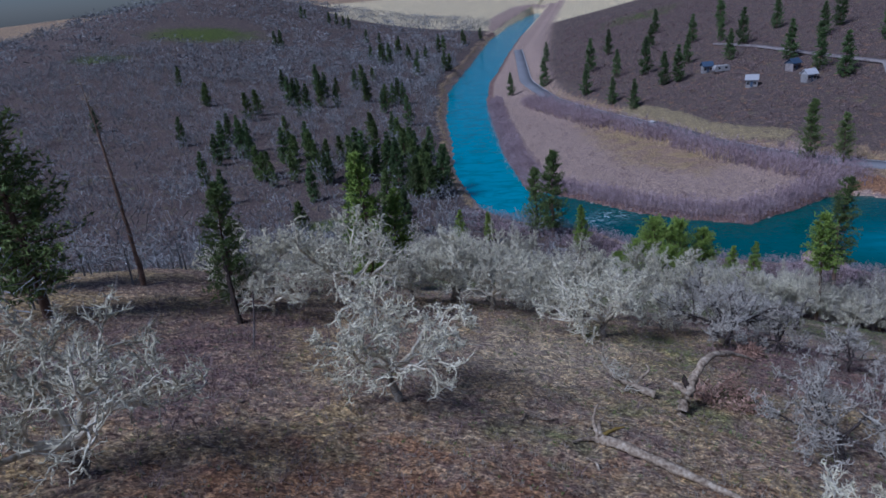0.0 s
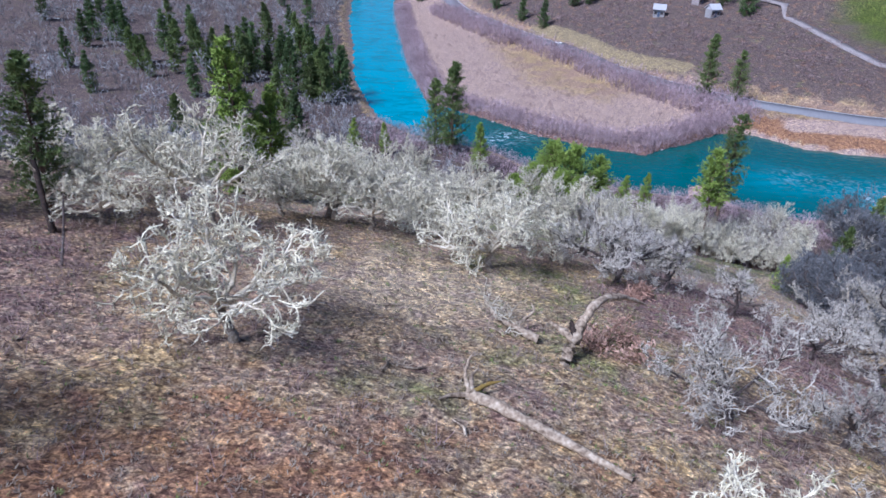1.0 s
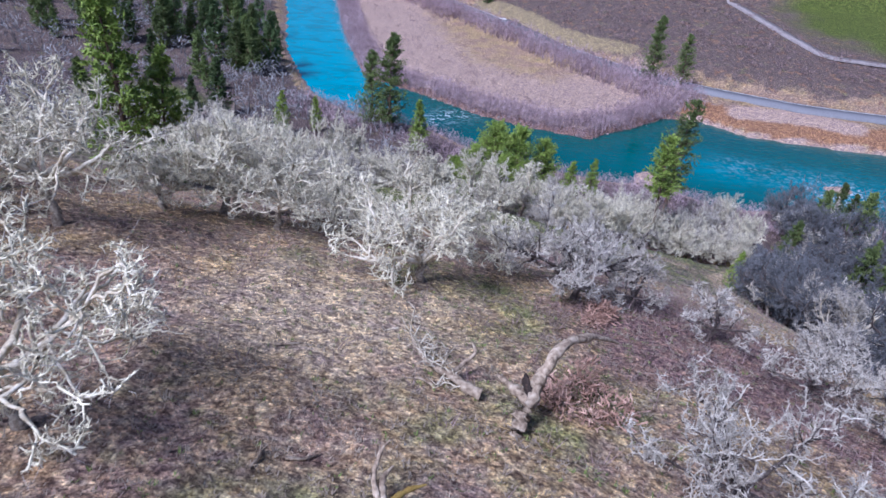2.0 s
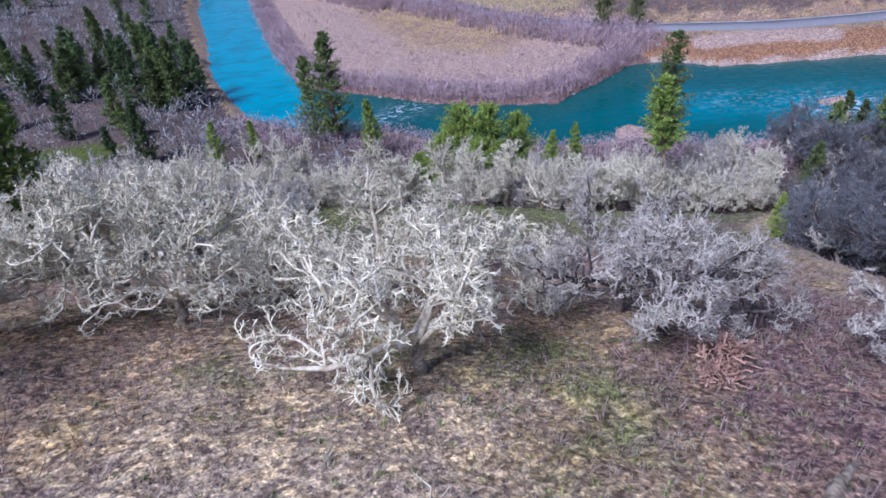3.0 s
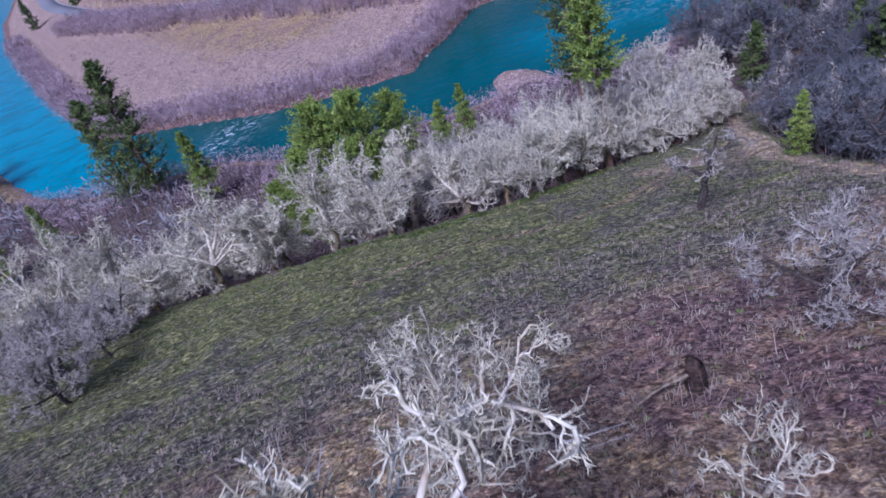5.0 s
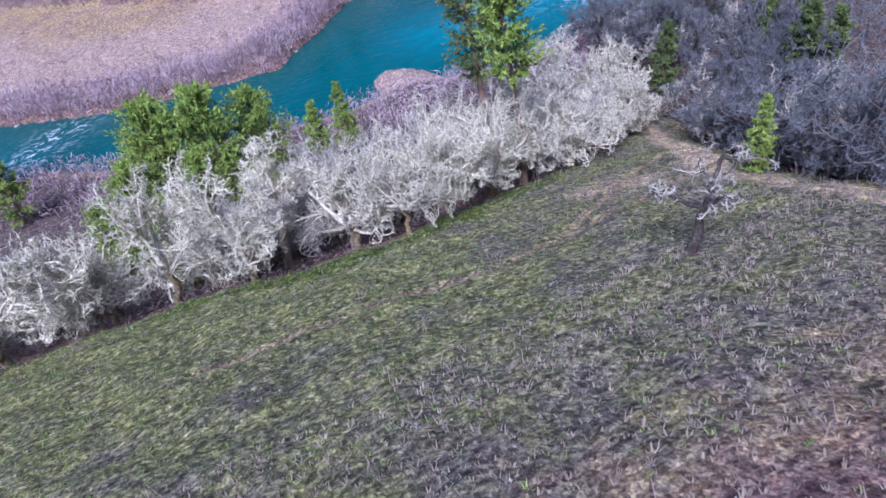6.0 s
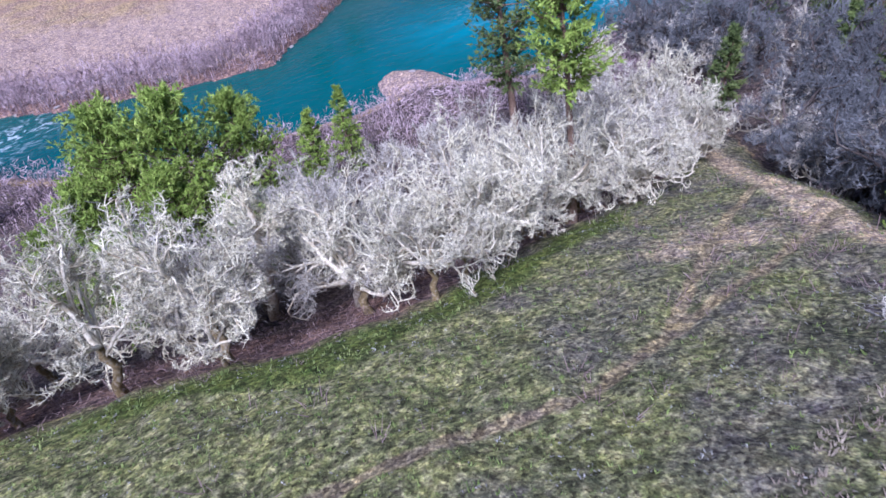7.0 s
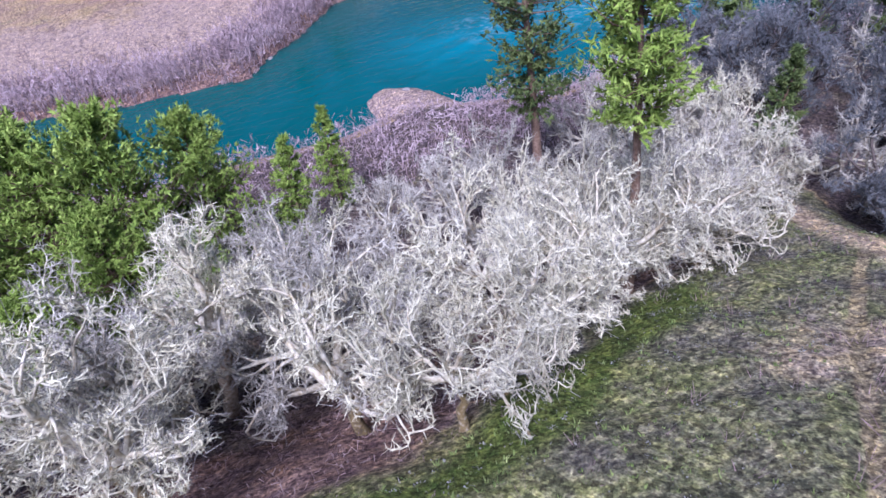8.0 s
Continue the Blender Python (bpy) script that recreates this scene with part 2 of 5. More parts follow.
def water_material():
    m = bpy.data.materials.new("river_water")
    m.use_nodes = True
    n, l = m.node_tree.nodes, m.node_tree.links
    bsdf = n["Principled BSDF"]
    bsdf.inputs["Roughness"].default_value, bsdf.inputs["IOR"].default_value = 0.12, 1.33
    geo = n.new("ShaderNodeNewGeometry")

    def tex(scale, detail, stretch=(1, 1, 1), wobble=0.0):
        mp = n.new("ShaderNodeMapping")
        mp.inputs["Scale"].default_value = stretch
        l.new(geo.outputs["Position"], mp.inputs["Vector"])
        t = n.new("ShaderNodeTexNoise")
        t.inputs["Scale"].default_value, t.inputs["Detail"].default_value, t.inputs["Distortion"].default_value = scale, detail, wobble
        l.new(mp.outputs[0], t.inputs["Vector"])
        return t.outputs["Fac"]

    # lighter water colour: shallows, and painted sky blue and reflections
    lightness = n.new("ShaderNodeAttribute")
    lightness.attribute_name = "shoal_sheen"
    deep = n.new("ShaderNodeMix")
    deep.data_type = "RGBA"
    deep.inputs[6].default_value, deep.inputs[7].default_value = (0.003, 0.074, 0.066, 1), (0.01, 0.28, 0.37, 1)
    streak = n.new("ShaderNodeMapRange")
    streak.inputs["From Min"].default_value, streak.inputs["From Max"].default_value = 0.35, 0.65
    streak.inputs["To Min"].default_value, streak.inputs["To Max"].default_value = 0.6, 1.15
    l.new(tex(0.14, 6, (1, 1.7, 1), 1.2), streak.inputs["Value"])
    shade = n.new("ShaderNodeMath")
    shade.operation = "MULTIPLY"
    l.new(lightness.outputs["Fac"], shade.inputs[0])
    l.new(streak.outputs[0], shade.inputs[1])
    l.new(shade.outputs[0], deep.inputs[0])
    foam = n.new("ShaderNodeAttribute")
    foam.attribute_name = "foam"
    spots = n.new("ShaderNodeMath")
    spots.operation = "MULTIPLY"
    mr = n.new("ShaderNodeMapRange")
    mr.inputs["From Min"].default_value, mr.inputs["From Max"].default_value = 0.5, 0.66
    l.new(tex(0.55, 6, (1, 1.4, 1), 1.5), mr.inputs["Value"])
    l.new(mr.outputs[0], spots.inputs[0])
    l.new(foam.outputs["Fac"], spots.inputs[1])
    mx = n.new("ShaderNodeMix")
    mx.data_type = "RGBA"
    l.new(spots.outputs[0], mx.inputs[0])
    l.new(deep.outputs[2], mx.inputs[6])
    mx.inputs[7].default_value = (0.75, 0.8, 0.85, 1)
    l.new(mx.outputs[2], bsdf.inputs["Base Color"])
    ro = n.new("ShaderNodeMapRange")
    ro.inputs["To Min"].default_value, ro.inputs["To Max"].default_value = 0.1, 0.7
    l.new(spots.outputs[0], ro.inputs["Value"])
    l.new(ro.outputs[0], bsdf.inputs["Roughness"])
    b = n.new("ShaderNodeBump")
    b.inputs["Strength"].default_value, b.inputs["Distance"].default_value = 0.5, 0.22
    l.new(tex(0.45, 7, (1, 1.7, 1), 0.8), b.inputs["Height"])
    l.new(b.outputs[0], bsdf.inputs["Normal"])
    return m


# ---- the lie of the land ----
# river banks in plan: the far (left and outer) bank and the near one
BANK_A = [(-97, 1250), (-109, 974), (-106, 711), (-92, 508), (-84, 368), (-78, 337), (-68, 280), (-57, 236), (-47, 189),
          (-38, 163), (-31, 146), (-22, 136), (-11, 131), (0, 127), (7, 119), (15, 113), (26, 110), (36, 107.5), (40.5, 108), (42, 113), (45, 115), (48.3, 111.5), (49, 105), (56, 99), (70, 101), (80, 99),
          (95, 92), (130, 84), (200, 80), (420, 100)]
BANK_B = [(-70, 1250), (-72, 988), (-73, 754), (-67, 553), (-63, 460), (-61, 393), (-54, 330), (-43, 268), (-31, 207), (-26, 188),
          (-20, 165), (-2, 152.5), (10, 142), (22, 136), (36, 132), (41, 137), (47, 141), (59, 152), (68, 152), (78, 143), (97, 140),
          (112, 138), (150, 134), (210, 132), (420, 150)]
PROFILE = ((-160, 78), (-60, 55), (-30, 46.3), (-4, 39.2), (1, 37.9), (14, 34.6), (20, 32.6), (30, 28), (42, 23), (50, 19.9), (56, 17.9), (62, 15.8), (68, 13.4), (110, 0), (200, -30))
LOW_EDGE = ((-120, 74), (-40, 70), (-18, 66), (-3, 66), (5, 64.5), (11, 61.5), (16, 61.2), (23, 63.2), (31, 65.2), (38, 65.8), (46, 69.5), (60, 76))
ROAD_Y = ((-40, 262), (2, 262), (18, 236), (35, 206), (51, 185), (62, 175), (74, 167), (97, 157), (125, 152), (420, 170))
ROAD_X = ((236, 18), (262, 2), (300, -18), (367, -36), (437, -44), (560, -58), (800, -60), (1250, -60))
CREST = ((-60, 24), (0, 24), (17, 26), (35, 30), (46, 33.7), (52, 35.8), (60, 41.8), (70, 49.3), (80, 54))


def interp(v, table):
    return np.interp(v, [a for a, _ in table], [b for _, b in table])


def soft(v, k):
    """max(v, 0), rounded off within about k."""
    return 0.5 * (v + np.sqrt(v * v + k * k))


def bank_distance(x, y):
    """Metres from the river's edge: below 0 in the water."""
    ring = np.array(BANK_A + BANK_B[::-1], float)
    x, y = np.asarray(x, float), np.asarray(y, float)
    best, inside = np.full(x.shape, 1e12), np.zeros(x.shape, bool)
    for (ax, ay), (bx, by) in zip(ring, np.roll(ring, -1, 0)):
        dx, dy = bx - ax, by - ay
        s = np.clip(((x - ax) * dx + (y - ay) * dy) / (dx * dx + dy * dy), 0, 1)
        best = np.minimum(best, (x - ax - s * dx) ** 2 + (y - ay - s * dy) ** 2)
        crosses = ((ay > y) != (by > y)) & (x < dx * (y - ay) / (dy if dy else 1e-9) + ax)
        inside ^= crosses
    return np.where(inside, -1, 1) * np.sqrt(best)


def lump(x, y, cx, cy, rx, ry):
    return np.exp(-((x - cx) / rx) ** 2 - ((y - cy) / ry) ** 2)


def height(x, y):
    x, y = np.asarray(x, float), np.asarray(y, float)
    d = bank_distance(x, y)
    # which side of the river a point lies on
    side_b = (x > np.interp(y, [127, 136, 163, 236, 337, 508, 974, 1250], [0, -22, -29, -50, -66, -80, -95, -85])) & (y > np.interp(x, [-40, 0, 20, 40, 60, 100, 420], [170, 140, 124, 121, 124, 117, 120]))
    bed = -1.6 + 1.5 * np.exp(-np.abs(d) / 2.5)
    low = 0.15 + 3.2 * (1 - np.exp(-np.maximum(d, 0) / 9)) + 0.018 * np.minimum(np.maximum(d - 10, 0), 300)
    low = low + 60 * lump(x, y, -480, 800, 190, 330) + 22 * lump(x, y, -330, 420, 170, 330)
    s = np.where(y > 236, x - interp(y, ROAD_X), (y - interp(x, ROAD_Y)) * 0.8)
    bar = 0.1 + 1.2 * (1 - np.exp(-np.maximum(d, 0) / 5)) + 1.9 * np.clip((s + 16) / 11, 0, 1) * np.clip(d / 4, 0, 1)
    bar = bar + 3.6 * np.clip((s - 5) / 7, 0, 1) + 0.18 * np.minimum(soft(s - 12, 3), 420) + 40 * lump(x, y, 520, 560, 260, 330)
    far = soft(y - 900, 120)
    ground = np.where(side_b, bar, low) + 0.028 * far
    spur = interp(y, PROFILE) - 0.12 * np.maximum(x, -40) - 0.08 * soft(x - 10, 2) + 0.05 * np.minimum(x + 40, 0)
    out = np.maximum(soft(y - interp(x, LOW_EDGE), 1.2), 0)
    out2 = soft((x - interp(y, CREST)) * 0.9, 1.4)
    spur = spur - 0.27 * out - 0.55 * out2
    k = 1.2
    top = np.maximum(spur, ground) + np.where(side_b, 0, k * np.exp(-np.abs(spur - ground) / k) * 0.5)
    top = np.where(side_b | (d < 0), ground, top)
    return np.where(d < 0, bed + 2.4 * lump(x, y, 86, 114, 5, 3.2), top)


def near_path(x, y, line, wide):
    """1 on a line of the plan, falling to 0 at its width."""
    best = np.full(np.shape(x), 1e9)
    for (ax, ay), (bx, by) in zip(line, line[1:]):
        dx, dy = bx - ax, by - ay
        s = np.clip(((x - ax) * dx + (y - ay) * dy) / (dx * dx + dy * dy), 0, 1)
        best = np.minimum(best, (x - ax - s * dx) ** 2 + (y - ay - s * dy) ** 2)
    return np.clip(1.5 - np.sqrt(best) / wide, 0, 1)


RUTS = ([(3.4, 53.7), (7.8, 53.3), (12.3, 52.4), (16.5, 51.4), (20.8, 52.2), (24.9, 54.3), (31.4, 57.6), (36.2, 59.6), (40, 61)], [(20.8, 52.2), (25, 52.8), (28.5, 53.1), (33.1, 54), (37.1, 54.7)],
        [(-9.7, 1.5), (-7, -1.5), (-4.6, -4.6), (-3, -8)])
CUTBANK = [(14, 255), (24, 243), (36, 215), (46, 203), (58, 194)]


def ripple(x, y):
    """Small lumps of the ground."""
    return 0.16 * np.sin(x * 0.9 + 1.7 * np.sin(y * 0.53)) * np.cos(y * 0.8 + 1.3 * np.sin(x * 0.47)) + 0.07 * np.sin(2.3 * x + 1.1 * y) * np.sin(1.9 * y - 0.7 * x)


def land(x, y):
    """The height of the finished ground."""
    x, y = np.asarray(x, float), np.asarray(y, float)
    rut = np.maximum(near_path(x, y, RUTS[0], 0.26), near_path(x, y, RUTS[1], 0.26))
    return height(x, y) + ripple(x, y) * np.clip(bank_distance(x, y) / 6, 0, 1) - 0.1 * rut


def z_at(x, y):
    return float(land(np.array([x]), np.array([y]))[0])


def mesh_of(name, verts, faces, mat, smooth=False):
    me = bpy.data.meshes.new(name)
    verts, sizes = np.asarray(verts, np.float32), np.array([len(f) for f in faces], np.int32)
    me.vertices.add(len(verts))
    me.vertices.foreach_set("co", verts.ravel())
    me.loops.add(int(sizes.sum()))
    me.loops.foreach_set("vertex_index", np.concatenate([np.asarray(f, np.int32) for f in faces]) if len(set(sizes.tolist())) > 1 else np.asarray(faces, np.int32).ravel())
    me.polygons.add(len(sizes))
    me.polygons.foreach_set("loop_start", np.concatenate([[0], np.cumsum(sizes)[:-1]]).astype(np.int32))
    if smooth:
        me.polygons.foreach_set("use_smooth", np.ones(len(sizes), bool))
    me.materials.append(mat)
    me.update(calc_edges=True)
    me.validate()
    return me


def part(name, me, parent, label=""):
    ob = new(name, me)
    ob.parent = parent
    return tagged(ob, label)


def cover_weights(x, y, d, z):
    spur = (y < interp(x, LOW_EDGE) + 2) & (x < interp(y, CREST) + 2)
    side_b = y > np.interp(x, [-200, -40, 0, 20, 40, 60, 100, 420], [1500, 170, 140, 124, 121, 124, 117, 120])
    w = {}
    road_s = np.where(y > 236, x - interp(y, ROAD_X), (y - interp(x, ROAD_Y)) * 0.8)
    w["green"] = np.where(spur, 0.23 + 0.25 * np.clip((y - 33) / 10, 0, 1) + 0.5 * np.exp(-((interp(x, LOW_EDGE) - y) / 12) ** 2) * np.clip(1.6 - x / 14, 0, 1) + 0.26 * lump(x, y, 0, 14, 9, 6) + 0.2 * lump(x, y, 4, 2, 6, 8) + 0.14 * lump(x, y, -4, -3, 7, 7), 0.25)
    w["rust"] = np.where(spur, 0.68 * lump(x, y, -5, -13, 20, 9) + 0.3 * lump(x, y, 8, 3, 3, 3), np.where(side_b, np.where((road_s > -3) | (x > 64), 0.3, 0.15), 0.12))
    under = np.exp(-((y - interp(x, LOW_EDGE) - 6.0) / 6.0) ** 2) * (y > interp(x, LOW_EDGE) - 1) * (x < 50)
    w["rust"] = w["rust"] + 0.2 * under
    w["litter"] = np.where(spur, 0.62 * lump(x, y, 10, 31, 9, 10) + 0.6 * lump(x, y, 17, 14, 6, 12) + 0.6 * lump(x, y, -24, 0, 9, 18) + 0.2 * lump(x, y, -8, 8, 6, 4) + 0.85 * lump(x, y, 11, 11.5, 7, 5.5) + 0.55 * lump(x, y, 19, -4, 5, 9) + 0.2 * lump(x, y, 28, 48, 7, 6), 0.0) + 0.75 * under + 0.9 * side_b * (x < 64) * (d > -2) * np.clip((4.5 - d) / 2, 0, 1)
    w["sere"] = np.where(spur, 0.15 + 0.75 * np.clip((y - 32) / 10, 0, 1), 0.0)
    w["straw"] = np.where(spur, 0.7 * lump(x, y, -5, 10, 8, 5) + 0.4 * lump(x, y, -6, 4, 5, 4) + 0.3 * lump(x, y, 2, 6, 5, 3) + 0.5 * lump(x, y, 30, 57, 7, 4) + 0.7 * np.exp(-((x - interp(y, CREST) + 1.6) / 1.8) ** 2) * (y > 30), 0.0)
    w["woods"] = np.where(spur, 0.0, np.where(side_b, np.where(road_s > 9, 0.8, np.where((road_s > -3) | (x > 64), 0.42, 0.0)), 0.75 * (d > 3)))
    w["meadow"] = 0.9 * lump(x, y, -60, 122, 16, 8) + 0.75 * lump(x, y, -310, 500, 60, 60) + 0.8 * lump(x, y, -315, 372, 26, 22) + 0.95 * lump(x, y, 150, 225, 38, 40) + 0.6 * lump(x, y, 40, 560, 50, 60) + 0.8 * np.exp(-((y - interp(x, LOW_EDGE) + 0.7) / (1.9 + 0.8 * np.sin(x * 0.7))) ** 2) * np.clip((x + 6) / 12, 0, 1) * np.clip((38 - x) / 8, 0, 1) + 0.8 * lump(x, y, 33, 146, 10, 2.5)
    w["sunlit_field"] = np.clip((y - 760) / 60, 0, 1) * np.clip((x + 1100) / 300, 0, 1) * (z < 40) * 0.95
    w["gravel"] = 0.9 * lump(x, y, 45, 109, 7, 7) + 1.0 * lump(x, y, 86, 114, 8, 6) + 0.9 * near_path(x, y, [(79, 153.5), (92, 151.5), (105, 147)], 4.0) + np.where(side_b & (x < 64), np.clip(1.5 - d / 34, 0, 0.85) * np.clip((d - 1.2) / 3, 0, 1), np.clip(0.95 - d / 2.2, 0, 0.7)) * (d > -3)
    w["soil"] = np.maximum.reduce([near_path(x, y, RUTS[0], 0.26), near_path(x, y, RUTS[1], 0.26), 0.7 * near_path(x, y, RUTS[2], 0.3)]) + 0.8 * near_path(x, y, CUTBANK, 3.6)
    w["rust"] = w["rust"] + 0.6 * side_b * (x > 48) * (d > 1.0) * (d < 8)
    return w


def steps(stops):
    """Grid lines: from each stop to the next at the given spacing."""
    out = []
    for (a, s), (b, _) in zip(stops, stops[1:]):
        out += list(np.linspace(a, b, max(2, round((b - a) / s)), endpoint=False))
    return np.array(out + [stops[-1][0]])


def build_ground():
    xs = steps([(-2600, 130), (-1000, 40), (-420, 14), (-160, 4.0), (-100, 2.2), (-48, 1.3), (-28, 0.6), (2, 0.42), (44, 0.9), (52, 1.2), (84, 3), (150, 8), (420, 40), (900, 130), (2600, 1)])
    ys = steps([(-400, 60), (-110, 9), (-44, 1.3), (-26, 0.6), (46, 0.36), (62, 0.6), (74, 1.0), (116, 1.8), (160, 3.5), (300, 9), (620, 25), (1300, 90), (3200, 1)])
    gx, gy = np.meshgrid(xs, ys)
    x, y = gx.ravel(), gy.ravel()
    z, d = land(x, y), bank_distance(x, y)
    nx = len(xs)
    i, j = np.meshgrid(np.arange(nx - 1), np.arange(len(ys) - 1))
    a = (j * nx + i).ravel()
    me = mesh_of("ground", np.stack([x, y, z], 1), np.stack([a, a + 1, a + 1 + nx, a + nx], 1), ground_material(), True)
    for name, w in cover_weights(x, y, d, z).items():
        at = me.attributes.new(name, "FLOAT", "POINT")
        at.data.foreach_set("value", np.clip(w, 0, 1).astype(np.float32))
    tagged(new("ground", me), "winter hillside of dry brown grass and moss running down to gravel banks", "ground", kind="structure")


def build_river():
    """The water's sheet, laid between the banks and a little under them."""
    xs, ys = steps([(-150, 3), (130, 8), (440, 1)]), steps([(76, 2.5), (180, 5), (420, 20), (1300, 1)])
    gx, gy = np.meshgrid(xs, ys)
    x, y = gx.ravel(), gy.ravel()
    d = bank_distance(x, y)
    nx = len(xs)
    i, j = np.meshgrid(np.arange(nx - 1), np.arange(len(ys) - 1))
    a = (j * nx + i).ravel()
    quads = np.stack([a, a + 1, a + 1 + nx, a + nx], 1)
    quads = quads[(d[quads] < 5).any(1)]
    used = np.unique(quads)
    remap = np.zeros(len(x), int)
    remap[used] = np.arange(len(used))
    x, y, d = x[used], y[used], d[used]
    me = mesh_of("river", np.stack([x, y, 0 * x], 1), remap[quads], water_material(), True)
    foam = 0.8 * lump(x, y, 4, 140, 4, 4) + 0.8 * lump(x, y, -1, 135, 4, 3) + 0.14 * lump(x, y, 82, 119, 12, 6) + 0.2 * lump(x, y, 68, 123, 5, 5) + 0.9 * lump(x, y, 86, 111, 7, 5)
    # shallows by the islet; elsewhere sky blue and reflections put into the colour
    shoal_sheen = np.clip(0.05 + 0.12 * lump(x, y, 58, 119, 20, 9) + 0.4 * lump(x, y, 84, 114, 18, 10) + 0.3 * lump(x, y, 62, 122, 9, 8) + 0.95 * np.clip((-8 - x) / 14, 0, 1), 0, 1)
    for name, w in (("foam", foam), ("shoal_sheen", shoal_sheen)):
        me.attributes.new(name, "FLOAT", "POINT").data.foreach_set("value", np.clip(w, 0, 1).astype(np.float32))
    tagged(new("river_water", me), "clear blue-green river with white riffles, bending round the gravel bar", "river", kind="structure")


build_ground()
build_river()


# ---- growing things ----
class Tubes:
    """Collects tapered tubes and flat blades for one mesh."""

    def __init__(self):
        self.v, self.f, self.count = [], [], 0

    def tube(self, pts, radii, sides):
        pts, radii = np.asarray(pts, float), np.asarray(radii, float)
        ahead = np.gradient(pts, axis=0)
        ahead /= np.linalg.norm(ahead, axis=1, keepdims=True) + 1e-9
        ref = np.where(np.abs(ahead[:, 2:3]) > 0.8, [[1.0, 0.0, 0.0]], [[0.0, 0.0, 1.0]])
        u = np.cross(ahead, ref)
        u /= np.linalg.norm(u, axis=1, keepdims=True) + 1e-9
        w = np.cross(ahead, u)
        ang = np.arange(sides) * 2 * math.pi / sides
        ring = pts[:, None] + radii[:, None, None] * (np.cos(ang)[None, :, None] * u[:, None] + np.sin(ang)[None, :, None] * w[:, None])
        self.v.append(ring.reshape(-1, 3))
        k = np.arange(sides)
        for s in range(len(pts) - 1):
            a = self.count + s * sides
            self.f.append(np.stack([a + k, a + (k + 1) % sides, a + sides + (k + 1) % sides, a + sides + k], 1))
        self.count += len(pts) * sides

    def quads(self, v):
        """Quads given as an array of n x 4 x 3."""
        v = np.asarray(v, float)
        self.v.append(v.reshape(-1, 3))
        self.f.append(self.count + np.arange(len(v) * 4).reshape(-1, 4))
        self.count += len(v) * 4

    def spurs(self, at, way, radius):
        """Short tapering stubs: from each point along its way."""
        u = np.cross(way, way[:, [1, 2, 0]] + np.array([0.3, -0.2, 0.5]))
        u /= np.linalg.norm(u, axis=1, keepdims=True) + 1e-9
        w = np.cross(u, way)
        w /= np.linalg.norm(w, axis=1, keepdims=True) + 1e-9
        rings = [at[:, None] + way[:, None] * f + radius[:, None, None] * g * np.stack([np.cos(a) * u + np.sin(a) * w for a in (0.0, 2.09, 4.19)], 1) for f, g in ((0.0, 1.0), (1.0, 0.4))]
        self.v.append(np.stack(rings, 1).reshape(-1, 3))
        base = self.count + 6 * np.arange(len(at))[:, None]
        for k in range(3):
            self.f.append(base + np.array([[k, (k + 1) % 3, 3 + (k + 1) % 3, 3 + k]]))
        self.count += 6 * len(at)

    def mesh(self, name, mat, smooth=True):
        return mesh_of(name, np.concatenate(self.v), np.concatenate(self.f), mat, smooth)


def unit(v):
    return v / (np.linalg.norm(v) + 1e-9)


